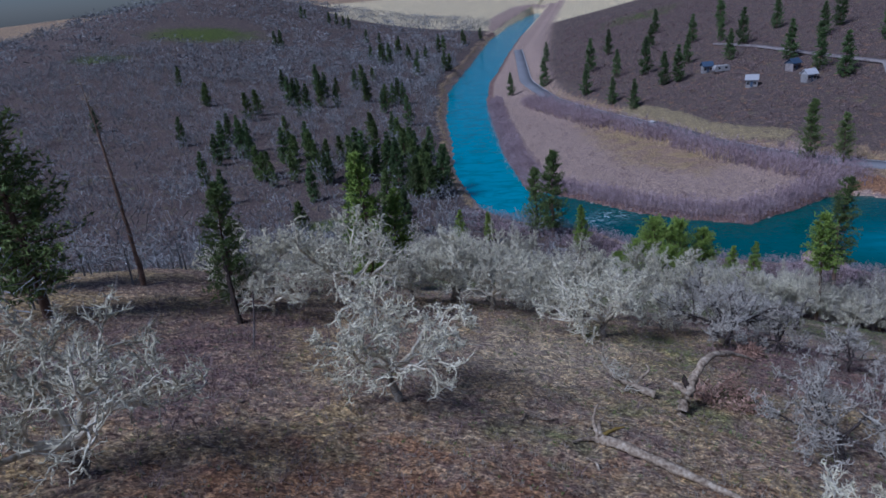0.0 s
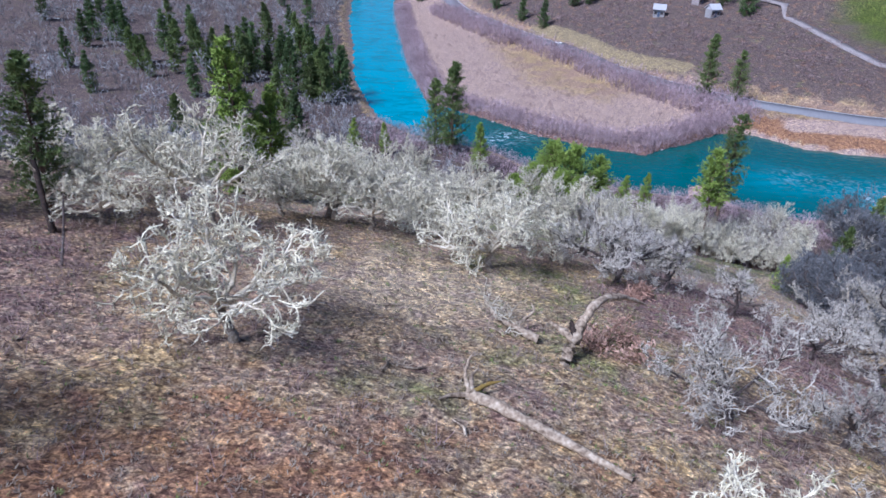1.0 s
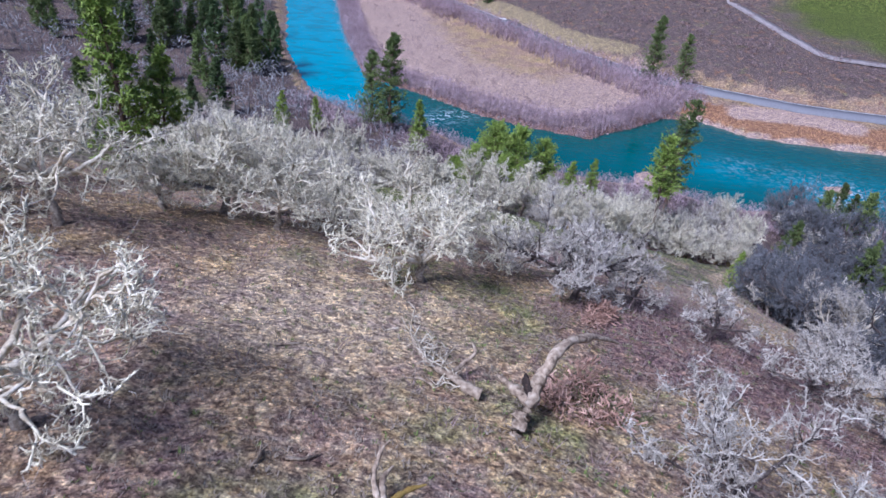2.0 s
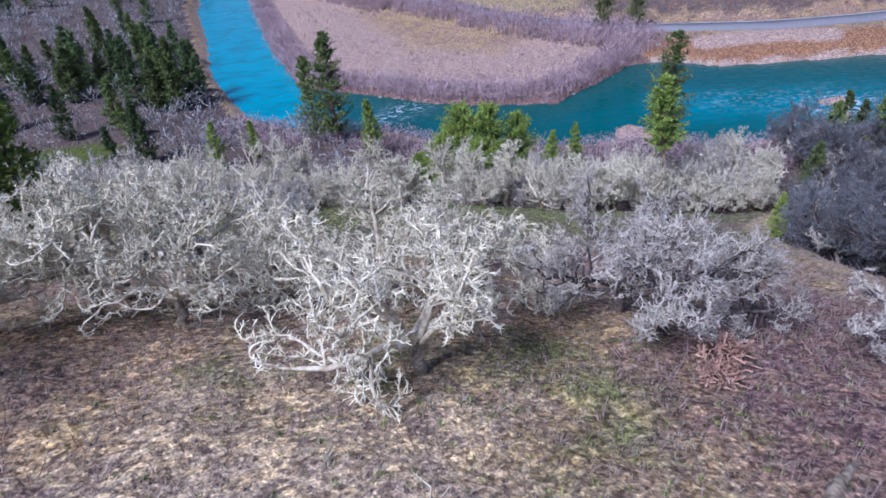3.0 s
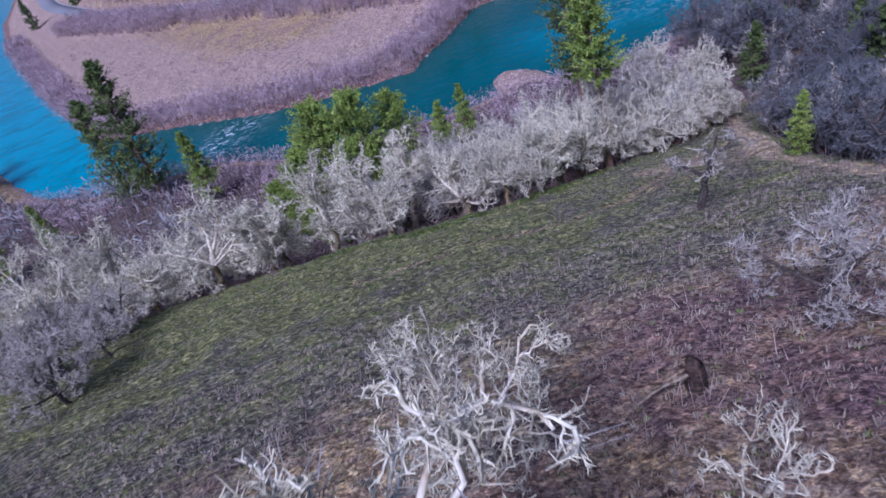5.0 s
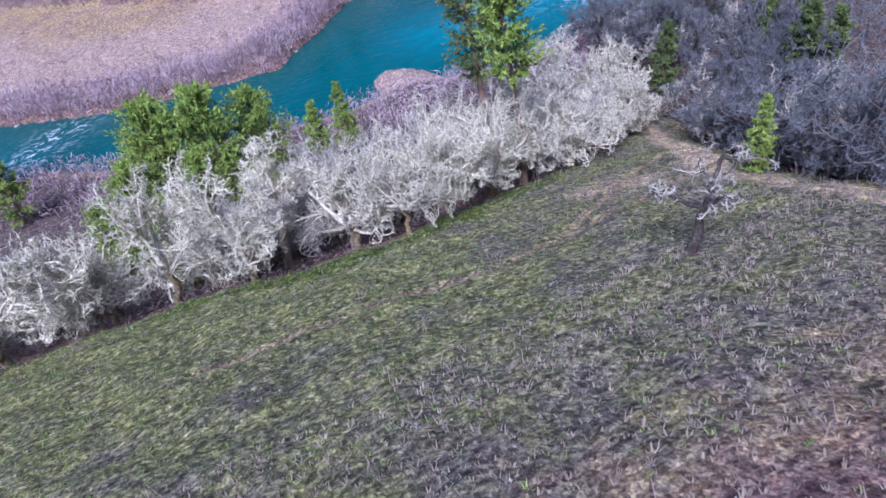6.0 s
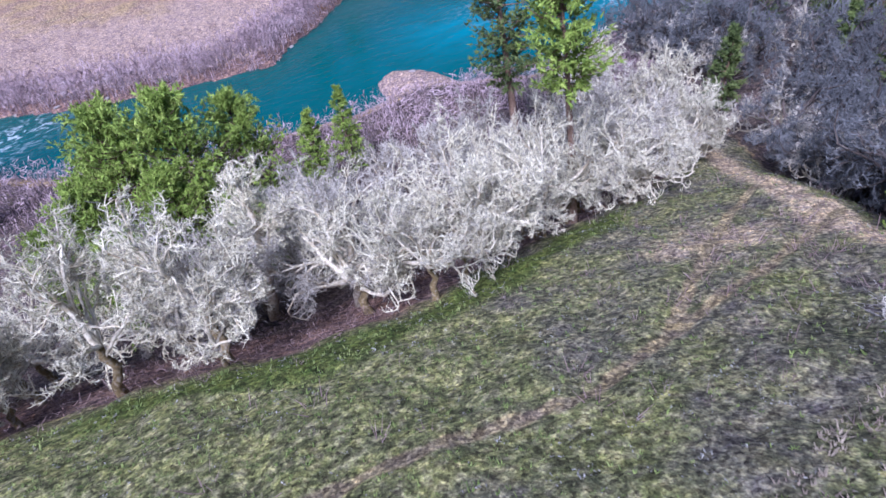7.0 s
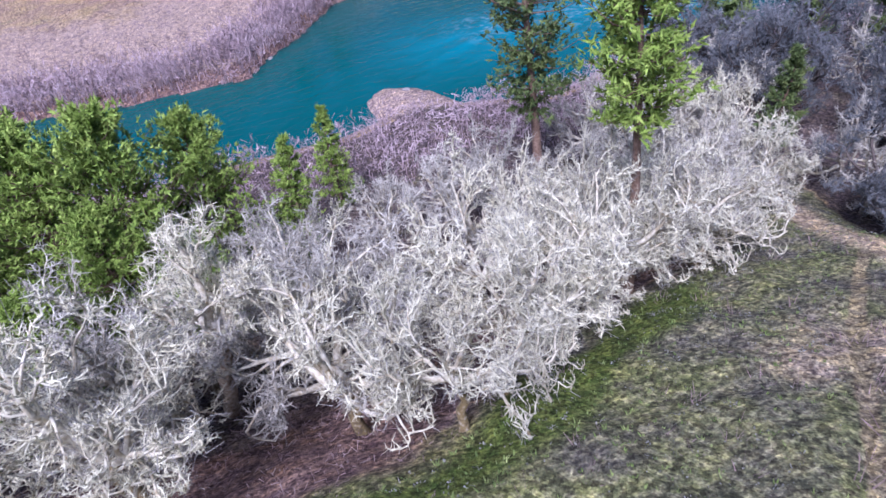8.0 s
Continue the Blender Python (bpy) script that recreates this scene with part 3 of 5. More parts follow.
def oak_meshes(seed, tall, wide, counts, thick=1.0, lean=0.0, mats=None, fat=0.022, reach=1.0, segs=(9, 7, 5, 4), haze=1500, hazemat=None, stubs=2, low=0.3):
    """A leafless oak: a crooked trunk, stout zigzag limbs, and antler-like twigs set with stubby spurs that fill a dome.
    Gives the trunk, the limbs, the crown of lichened twigs and the haze of fine bare twigs."""
    rng = np.random.default_rng(seed)
    mats = mats or (BARK, LIMB, LICHEN)
    trunk, limbs, crown, fine = Tubes(), [], Tubes(), Tubes()
    mid, half = np.array([lean * tall * 0.4, 0, tall * 0.58]), np.array([wide, wide, tall * 0.42])
    r0 = 0.03 * tall * thick
    nodes, bits, weight = [], [], []
    least = (2.4 * fat, 1.7 * fat, 1.2 * fat, 0.85 * fat)

    def grow(p, d, length, r, level, limb):
        n = segs[level]
        pts, rad = [p], [r]
        turn = unit(np.cross(d, rng.normal(0, 1, 3)))
        for k in range(n):
            off = (p - mid) / half
            pull = -unit(off) * max(0.0, np.linalg.norm(off) - 0.88) * 1.6
            kink = turn * (0.22, 0.36, 0.42, 0.5)[level] * (1 if k % 2 else -1)
            d = unit(d + kink + rng.normal(0, (0.16, 0.24, 0.3, 0.36)[level], 3) + np.array([0, 0, (0.04, 0.05, 0.08, 0.1)[level]]) + pull)
            p = p + d * (length / n) * rng.uniform(0.7, 1.3)
            p[2] = max(p[2], 0.07 * tall)
            pts.append(p)
            rad.append(max(r * (1 - 0.62 * (k + 1) / n), least[level] * (1 - 0.35 * (k + 1) / n)) * rng.uniform(0.82, 1.25))
        (limb if level < 2 else crown).tube(pts, rad, (7, 5, 4, 3)[level])
        if level >= 1:
            nodes.extend(pts[1:])
            bits.extend(zip(pts[:-1], pts[1:]))
            weight.extend(rad[:-1])
        if level + 1 >= len(counts):
            return
        many = counts[level + 1]
        low_end = (0.28, 0.2, 0.16)[level]
        for k in range(many):
            s = low_end + (0.99 - low_end) * (k + 0.2 + 0.8 * rng.random()) / many
            i = min(n - 1, int(s * n))
            at = pts[i] + (pts[i + 1] - pts[i]) * (s * n - i)
            here = unit(pts[i + 1] - pts[i])
            side = unit(np.cross(here, rng.normal(0, 1, 3)))
            a = rng.uniform(0.6, 1.25) * (0.5 if k == many - 1 else 1)
            child = length * (rng.uniform(0.42, 0.66), rng.uniform(0.36, 0.56), rng.uniform(0.34, 0.56))[level] * (1.15 - 0.3 * s)
            grow(at, unit(here * math.cos(a) + side * math.sin(a)), child, max(rad[i] * rng.uniform(0.52, 0.7), least[level + 1]), level + 1, limb)

    top = np.array([lean * tall * 0.25, 0, tall * rng.uniform(low - 0.04, low + 0.04)])
    tp, tr = [np.array([0, 0, -0.5])], [r0 * 1.7]
    for k in range(1, 6):
        tp.append(top * (k / 5) + rng.normal(0, 0.018 * tall, 3) * (k < 5))
        tr.append(r0 * (1.2 - 0.07 * k))
    trunk.tube(tp, tr, 9)
    turn = rng.random() * 6.28
    for k in range(counts[0]):
        az = turn + k * 2.4 + rng.normal(0, 0.25)
        el = rng.uniform(0.12, 0.75) if k % 3 else rng.uniform(0.8, 1.3)
        d = np.array([math.cos(az) * math.cos(el), math.sin(az) * math.cos(el), math.sin(el)])
        start = tp[-1] * (1.0 if k < 3 else rng.uniform(0.78, 1.0))
        far = 1 / math.sqrt((math.cos(el) / wide) ** 2 + (math.sin(el) / (tall * 0.62)) ** 2)
        limb = Tubes()
        grow(start, d, reach * far * rng.uniform(0.8, 1.02), r0 * rng.uniform(0.5, 0.78), 0, limb)
        limbs.append(limb)
    # stubby lichened spurs all along the twigs
    ends, stout = np.array(bits), np.array(weight)
    along = ends[:, 1] - ends[:, 0]
    long = np.linalg.norm(along, axis=1, keepdims=True) + 1e-9
    for k in range(stubs):
        at = ends[:, 0] + along * rng.random((len(ends), 1))
        way = (along / long * 0.35 + rng.normal(0, 0.6, along.shape) + np.array([0, 0, 0.12])) * rng.uniform(0.05, 0.2, (len(ends), 1)) * (tall / 7)
        crown.spurs(at, way, np.minimum(stout, 1.3 * fat) * rng.uniform(0.55, 0.95, len(ends)))
    # the haze of bare twigs, thinner than the lichened ones
    known = np.array(nodes)
    at = known[rng.integers(0, len(known), haze)] + rng.normal(0, 0.1, (haze, 3))
    way = (at - mid) / half * rng.uniform(0.05, 0.28, (haze, 1)) + rng.normal(0, 0.17, (haze, 3)) + np.array([0, 0, 0.08])
    side = np.cross(way, rng.normal(0, 1, (haze, 3)))
    side *= 0.009 / (np.linalg.norm(side, axis=1, keepdims=True) + 1e-9)
    fine.quads(np.stack([at - side, at + side, at + way + side * 0.5, at + way - side * 0.5], 1))
    # squeeze the whole to its true height
    high = max(v[:, 2].max() for v in crown.v)
    for some in (crown, fine, *limbs):
        for v in some.v:
            over = v[:, 2] > top[2]
            v[over, 2] = top[2] + (v[over, 2] - top[2]) * (tall - top[2]) / (high - top[2])
    return trunk.mesh("trunk", mats[0]), [q.mesh("limb", mats[1]) for q in limbs], crown.mesh("crown", mats[2], False), fine.mesh("spray", hazemat or HAZE, False)


def oak(meshes, label, group=""):
    ob = tagged(new("oak_tree"), label, "tree", group)
    part("trunk", meshes[0], ob, "furrowed trunk")
    for me in meshes[1]:
        part("limb", me, ob)
    tagged(part("crown", meshes[2], ob, "crown of crooked lichened twigs and spurs"), kind="stuff")
    tagged(part("spray", meshes[3], ob, "haze of thin bare grey twigs"), kind="stuff")
    return ob


def stand_at(x, y, turn=0.0, size=1.0, tilt=0.0, sink=0.1, tall=1.0):
    return Matrix.LocRotScale((x, y, z_at(x, y) - sink), Euler((radians(tilt), 0, radians(turn))), (size, size, size * tall))


def conifer_meshes(seed, tall, wide, bare, whorls, per, tufts, size, mat, droop=0.0, ragged=0.25, shape=0.8):
    """A pine or fir: a tapered trunk, whorls of boughs, and needle tufts along each. Gives its three meshes."""
    rng = np.random.default_rng(seed)
    trunk, needles = Tubes(), Tubes()
    n = 7
    zs = np.linspace(-0.4, tall, n)
    bend = np.cumsum(rng.normal(0, 0.012 * tall, (n, 2)), 0) * np.linspace(0, 1, n)[:, None]
    pts = np.column_stack([bend, zs])
    trunk.tube(pts, np.linspace(0.016 * tall + 0.05, 0.02, n), 7)
    out = []
    for w in range(whorls):
        s = (w + rng.uniform(0, 0.8)) / whorls
        z = tall * (bare + (1 - bare) * s)
        base = np.array([np.interp(z, zs, pts[:, 0]), np.interp(z, zs, pts[:, 1]), z])
        full = wide * min(1.0, 0.55 + 2.2 * s) * (1 - s) ** shape + 0.25
        for k in range(per):
            if rng.random() < ragged * 0.5:
                continue
            az = rng.random() * 6.28
            reach = full * rng.uniform(1 - ragged * 1.6, 1.1)
            el = 0.1 + 0.5 * s - droop + rng.normal(0, 0.12)
            d = np.array([math.cos(az) * math.cos(el), math.sin(az) * math.cos(el), math.sin(el)])
            tip = base + d * reach + np.array([0, 0, 0.12 * reach])
            midp = base + d * reach * 0.55 + np.array([0, 0, -0.04 * reach])
            trunk.tube([base, midp, tip], [0.02 + 0.012 * reach, 0.015 + 0.006 * reach, 0.008], 3)
            for q in range(tufts):
                f = rng.uniform(0.3, 1.02)
                c = base + (tip - base) * f + rng.normal(0, 0.1 * size + 0.05 * reach, 3)
                out.append((c, d))
    m = len(out)
    c = np.array([o[0] for o in out])
    d = np.array([o[1] for o in out])
    for blade in range(4):
        a = d * 0.7 + rng.normal(0, 0.75, (m, 3))
        a /= np.linalg.norm(a, axis=1, keepdims=True)
        b = np.cross(a, rng.normal(0, 1, (m, 3)))
        b /= np.linalg.norm(b, axis=1, keepdims=True)
        la, lb = size * rng.uniform(0.55, 1.1, (m, 1)), size * rng.uniform(0.07, 0.17, (m, 1))
        needles.quads(np.stack([c - a * la * 0.35, c + b * lb, c + a * la * 0.75, c - b * lb * 0.8], 1))
    return trunk.mesh("trunk", PINEBARK), needles.mesh("crown", mat, False)


def conifer(name, meshes, label, group=""):
    ob = tagged(new(name), label, "tree", group)
    part("trunk", meshes[0], ob, "brown scaly trunk")
    tagged(part("crown", meshes[1], ob, "green needle tufts"), kind="stuff")
    return ob


def plant(meshes, maker, places, *names):
    """Sets one tree after another: places are (x, y, turn, size, tilt)."""
    first = maker(*names[:1], meshes, *names[1:]) if maker is conifer else maker(meshes, *names)
    for p in places[1:]:
        copy_thing(first, stand_at(*p))
    first.matrix_basis = stand_at(*places[0])
    return first


rnd = np.random.default_rng(5)
HERO = [oak_meshes(11, 6.4, 4.3, (7, 6, 5, 4), 1.05, fat=0.028), oak_meshes(23, 6.6, 4.1, (7, 6, 5, 4), 1.05, 0.2, fat=0.028), oak_meshes(37, 5.8, 4.8, (8, 6, 5, 4), 1.05, -0.15, fat=0.028)]
GREENISH = oak_meshes(29, 5.6, 4.0, (7, 6, 5, 4), 1.0, 0.2, (DARKBARK, DARKBARK, DULLTWIG), 0.022, haze=1500)
ROW = [oak_meshes(51 + k, tall, wide, (6, 5, 5, 4), 0.8, lean, (MOSSBARK, LIMB, LICHEN), fat=0.024, segs=(8, 6, 4, 3), low=0.29) for k, (tall, wide, lean) in enumerate(((7.8, 3.1, 0.1), (7.4, 3.4, 0.3), (8.6, 3.2, -0.15), (6.2, 2.9, 0.2)))]
BACK = [oak_meshes(61 + k, tall, wide, (6, 5, 4, 4), 0.85, lean, (BARK, LIMB, DULLTWIG), fat=0.026, segs=(7, 5, 4, 3), haze=1500) for k, (tall, wide, lean) in enumerate(((7.4, 3.4, 0.1), (8.0, 3.5, -0.2)))]
LEANING = oak_meshes(91, 8.6, 2.9, (6, 6, 5, 5), 1.0, 0.55, (DEADWOOD, LIMB, LICHEN), low=0.46)
SPARSE = oak_meshes(71, 4.8, 1.7, (3, 4, 3, 2), 0.7, 0.3, haze=60, stubs=1)
FORKED = oak_meshes(76, 4.6, 2.2, (3, 4, 3, 3), 1.2, 0.5, (DARKBARK, DARKBARK, DULLTWIG), haze=260, low=0.42)
BROKEN = oak_meshes(75, 5.2, 2.6, (6, 4, 4, 3), 0.8, 0.3, fat=0.02, haze=300)
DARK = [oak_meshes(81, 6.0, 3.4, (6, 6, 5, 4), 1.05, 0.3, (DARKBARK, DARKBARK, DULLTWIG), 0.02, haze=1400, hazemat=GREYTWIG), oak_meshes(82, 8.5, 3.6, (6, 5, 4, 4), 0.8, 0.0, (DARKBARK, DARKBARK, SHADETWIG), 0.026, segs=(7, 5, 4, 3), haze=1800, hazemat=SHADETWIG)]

SPREAD = "leafless white oak, twigs crusted with pale lichen, on the slope"
plant(HERO[0], oak, [(-1.3, 13.6, 20, 1.04, 0, 0.1, 0.82), (-9.8, 19.4, 130, 0.9, 0, 0.1, 0.95), (-7.2, 23.0, 90, 0.75, 0, 0.1, 0.85), (-16.6, 19.2, 310, 0.83, 0, 0.1, 0.85), (-23.5, 9.0, 150, 0.83, 0, 0.1, 0.85), (-19.5, -13.5, 200, 1.08, 0, 0.4, 1.0), (-28, 15, 10, 1.04, 0, 0.1, 0.85), (-8.2, 29.0, 310, 0.75, 0, 0.1, 1.1)], SPREAD, "oaks on the slope")
plant(HERO[1], oak, [(-2.0, 25.0, 190, 1.0, 0, 0.1, 0.92), (-14, 24.5, 10, 1.1), (-0.3, 20.6, 190, 0.6), (-13.4, 20.4, 100, 1.0), (-11.6, 27.4, 30, 1.1), (3.4, 19.6, 250, 0.58)], SPREAD, "oaks on the slope")
plant(HERO[2], oak, [(-18.8, 12.8, 40, 1.15, 0, 0.1, 1.25), (-11.4, -2.9, 75, 1.0, 0, 0.1, 1.12), (-27, 24, 60, 0.88), (-3.9, 21.2, 20, 0.6), (2.0, 31.0, 60, 0.58, 0, 0.1, 1.42)], SPREAD, "oaks on the slope")
plant(GREENISH, oak, [(8.9, -2.0, 160, 0.82), (7.0, 18.4, 250, 1.08, 0, 0.1, 0.9), (17.2, 8.3, 10, 0.64), (11.6, -11.0, 130, 0.6)], "leafless oak with dark limbs and grey-green lichened twigs", "grey-green oaks")
plant(FORKED, oak, [(20.7, 44.8, 330, 1.05)], "small forked oak with dark trunk and few grey twigs")
plant(SPARSE, oak, [(4.7, 25.6, 20, 0.62), (6.6, 27.4, 140, 0.36)], "sparse young oak with crooked white limbs on the slope")
plant(BROKEN, oak, [(6.3, -11.8, 250, 1.0)], "dying oak with thick bleached limbs and few twigs")
plant(DARK[0], oak, [(7.3, 15.6, 0, 0.9), (12.6, 30.4, 120, 0.64), (11.2, 16.2, 210, 0.68), (14.5, 13.5, 300, 0.63), (19.6, 5.6, 80, 0.65), (13.4, -2.4, 20, 0.6), (18.5, -3, 150, 0.63), (21, 13, 30, 0.63)], "leafless oak with wet dark limbs and grey twigs", "dark oaks")

# the belt of oaks along the foot of the slope, and the wood between it and the river
belt, back = [], []
for k, x in enumerate(np.arange(-46, 50, 3.2)):
    for row in range(7):
        px, py = x + rnd.normal(0, 1.2) + 1.75 * (row % 2), interp(x, LOW_EDGE) + (1.2 if x > 14 else 3.2) + 4.3 * row + rnd.normal(0, 0.9)
        if bank_distance(np.array([px]), np.array([py]))[0] > 7 and not (row == 0 and k % 4 == 3) and (row < 4 or (px > 14 and py < 83)) and rnd.random() < 0.8 and not (9.5 < px < 16 and 64.5 < py < 74):
            (belt if row < 2 + k % 2 and px > -30 else back).append((px, py, rnd.uniform(0, 360), rnd.uniform(0.85, 1.25), 0, 0.1, rnd.uniform(0.9, 1.08)))
    px = x + rnd.normal(0, 1.5)
    if k % 2 and not 9 < px < 16:
        belt.append((px, interp(px, LOW_EDGE) + (rnd.uniform(0.2, 2.5) if px > 14 else rnd.uniform(1.6, 4.5)), rnd.uniform(0, 360), rnd.uniform(0.6, 0.85)))
belt += [(27.5, 66.5, 40, 1.0), (30.5, 67.6, 160, 1.0), (24.5, 65.4, 280, 0.95), (33.8, 70, 220, 1.0)]
back += [(36, 68.2, 10, 0.9), (39.5, 69.8, 80, 0.95), (43, 70.8, 200, 0.85), (46, 73, 300, 0.95), (41, 73.8, 130, 0.9), (36.5, 72.6, 250, 1.0), (47, 77, 40, 0.9), (51, 77, 100, 0.9), (43.5, 77.4, 180, 0.95)]
# scrubby oaks where the lawn gives out
scrub = [(px, py, rnd.uniform(0, 360), rnd.uniform(0.45, 0.72)) for px, py in zip(rnd.uniform(-34, -10, 60), rnd.uniform(40, 66, 60)) if py > 54 - 0.9 * (px + 16)][:26]
plant(DARK[0], oak, scrub, "small dark scrubby oak at the edge of the lawn", "scrub oaks")
rnd.shuffle(belt)
plant(LEANING, oak, [(13.3, 75.4, -80, 1.2, 0, 0.1, 1.2)], "tall leaning leafless oak with a thick pale trunk")
for k in range(4):
    plant(ROW[k], oak, belt[k::4], "slender leafless oak, white with lichen, below the slope", "oaks at the foot of the slope")
for k in range(2):
    plant(BACK[k], oak, back[k::2], "pale leafless oak in the wood towards the river", "oaks towards the river")
# the shaded ravine beyond the crest; most of its oaks carry the shade in their colour
deep = [(px, py, rnd.uniform(0, 360), rnd.uniform(0.7, 1.1)) for px, py in zip(rnd.uniform(28, 70, 400), rnd.uniform(8, 90, 400)) if interp(py, CREST) + 2.5 < px < interp(py, CREST) + 17 and bank_distance(np.array([px]), np.array([py]))[0] > 4]
plant(BACK[0], oak, deep[::4], "pale leafless oak rising from the ravine", "pale oaks in the ravine")
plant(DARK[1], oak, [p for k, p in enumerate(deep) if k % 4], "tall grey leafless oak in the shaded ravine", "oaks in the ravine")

PINE = [conifer_meshes(101, 14, 7.0, 0.06, 28, 11, 17, 0.62, NEEDLE_LIT, shape=0.5, ragged=0.3), conifer_meshes(102, 20, 5.2, 0.1, 32, 9, 15, 0.62, NEEDLE, shape=0.6, ragged=0.35),
        conifer_meshes(103, 11, 2.9, 0.05, 24, 7, 13, 0.5, NEEDLE_LIT, shape=0.8), conifer_meshes(104, 17, 2.9, 0.52, 24, 8, 16, 0.5, NEEDLE_LIT, ragged=0.4, shape=0.4), conifer_meshes(105, 22, 3.9, 0.34, 30, 8, 17, 0.5, NEEDLE, ragged=0.45, shape=0.45)]
plant(PINE[1], conifer, [(-10, 117, 0, 1.0), (-26.3, 8.8, 10, 0.46), (-35.5, 2.5, 100, 0.85), (-43, 8, 100, 0.9), (-13.5, 119, 60, 0.8)], "pine_tree", "tall ponderosa pine with an open dark green crown", "tall pines")
plant(PINE[4], conifer, [(37, 80, 50, 1.0)], "pine_tree", "tall ponderosa pine with a bare lower trunk", "tall pines")
plant(PINE[3], conifer, [(30.6, 67, 200, 1.0)], "pine_tree", "ponderosa pine with a ragged yellow-green crown among the oaks", "tall pines")
plant(PINE[0], conifer, [(9.5, 88, 0, 0.78, 0, 0.1, 1.22), (13.5, 86, 120, 0.76, 0, 0.1, 1.26), (17.7, 88, 230, 0.62, 0, 0.1, 1.3), (11.2, 83.3, 300, 0.6, 0, 0.1, 1.15), (14.8, 82.5, 30, 0.5), (6.4, 86.3, 99, 0.58, 0, 0.1, 1.15), (7.2, 81, 15, 0.55), (3.4, 88, 200, 0.5), (8.6, 92.4, 10, 0.66)], "pine_tree", "bushy yellow-green pine beside the river", "bushy pines")
plant(PINE[2], conifer, [(-24.7, 32.7, 30, 1.32), (-22.6, 35, 130, 1.0), (-3.4, 107.5, 0, 0.95), (22.5, 87, 60, 0.8), (27.5, 91, 200, 0.72), (35.8, 51.4, 120, 0.45), (-30, 108, 80, 0.8), (-24, 112, 10, 0.66)], "pine_tree", "small conical light green pine", "small pines")

# ---- far woods, thickets and shrubs: past counting ----
def scatter(n, x0, x1, y0, y1, keep, seed):
    r = np.random.default_rng(seed)
    x, y = r.uniform(x0, x1, n), r.uniform(y0, y1, n)
    d = bank_distance(x, y)
    ok = keep(x, y, d)
    return x[ok], y[ok], r


def thicket(name, x, y, r, tall, wide, stems, thin, mat, label, category, lean=0.35):
    """Bare brush: each plant is a sheaf of slender tapering stems, forked and leaning out."""
    z = land(x, y)
    m = len(x)
    t = Tubes()
    size = r.uniform(0.6, 1.25, (m, 1))
    base = np.column_stack([x, y, z - 0.1])
    for k in range(stems):
        az, out = r.uniform(0, 6.28, m), r.uniform(0, 1, m)
        way = np.column_stack([np.cos(az) * out * lean, np.sin(az) * out * lean, np.ones(m)]) * tall * size * r.uniform(0.5, 1.0, (m, 1))
        foot = base + np.column_stack([np.cos(az), np.sin(az), 0 * az]) * wide * size * r.uniform(0, 0.6, (m, 1)) + way * r.uniform(0, 0.45, (m, 1))
        side = np.cross(way, r.normal(0, 1, (m, 3)))
        side = side / (np.linalg.norm(side, axis=1, keepdims=True) + 1e-9) * thin * size
        tip = foot + way * 0.62 + r.normal(0, 0.12 * tall, (m, 3))
        t.quads(np.stack([foot - side, foot + side, tip + side * 0.3, tip - side * 0.3], 1))
    tagged(new(name, t.mesh(name, mat, False)), label, category, kind="stuff")


def leafless_woods(name, x, y, r, tall, wide, sprays, thin, mat, label):
    """Distant leafless trees: a short trunk and many sprays of twigs round a dome."""
    z = land(x, y)
    m = len(x)
    t = Tubes()
    size = r.uniform(0.65, 1.25, (m, 1))
    base = np.column_stack([x, y, z - 0.2])
    for k in range(sprays):
        d = r.normal(0, 1, (m, 3))
        d[:, 2] = np.abs(d[:, 2])
        d /= np.linalg.norm(d, axis=1, keepdims=True)
        root = base + np.array([0, 0, 0.3]) * tall * size
        a = root + d * np.array([wide, wide, tall * 0.62]) * size * r.uniform(0.45, 0.92, (m, 1))
        b = a + (d * 0.16 + r.normal(0, 0.15, (m, 3))) * np.array([wide, wide, tall * 0.6]) * size
        side = np.cross(b - a, r.normal(0, 1, (m, 3)))
        side = side / (np.linalg.norm(side, axis=1, keepdims=True) + 1e-9) * thin * size
        t.quads(np.stack([a - side * 0.5, a + side * 0.5, b + side, b - side], 1))
    top = base + np.array([0, 0, 0.45]) * tall * size
    for turn in (0.0, 1.57):
        w = np.array([math.cos(turn), math.sin(turn), 0]) * 0.02 * tall
        t.quads(np.stack([base - w, base + w, top + w * 0.6, top - w * 0.6], 1))
    tagged(new(name, t.mesh(name, mat, False)), label, "woods", kind="stuff")


def far_bank(x, y):
    return y > np.interp(x, [-200, -40, 0, 20, 40, 60, 100, 420], [1500, 170, 140, 124, 121, 124, 117, 120])


off_spur = lambda x, y: (y > interp(x, LOW_EDGE) + 20) | (x < -46)
x, y, r = scatter(5200, -330, -6, 70, 560, lambda x, y, d: (d > 4) & ~far_bank(x, y) & off_spur(x, y) & (lump(x, y, -60, 122, 16, 8) < 0.4) & (np.hypot(x, y) < 520), 31)
leafless_woods("bare_woods", x, y, r, 6.0, 3.2, 46, 0.075, WOODS, "grey leafless oak woods on the river flat")
x, y, r = scatter(2600, -760, -60, 330, 1000, lambda x, y, d: (d > 8) & ~far_bank(x, y) & (x < -80) & (y > 330) & (lump(x, y, -310, 500, 60, 60) < 0.4) & (lump(x, y, -315, 372, 26, 22) < 0.4), 32)
leafless_woods("hill_woods", x, y, r, 8, 6.5, 22, 0.28, WOODS, "dark leafless woods on the far hillside")
x, y, r = scatter(900, -60, -32, -40, 60, lambda x, y, d: d > 5, 33)
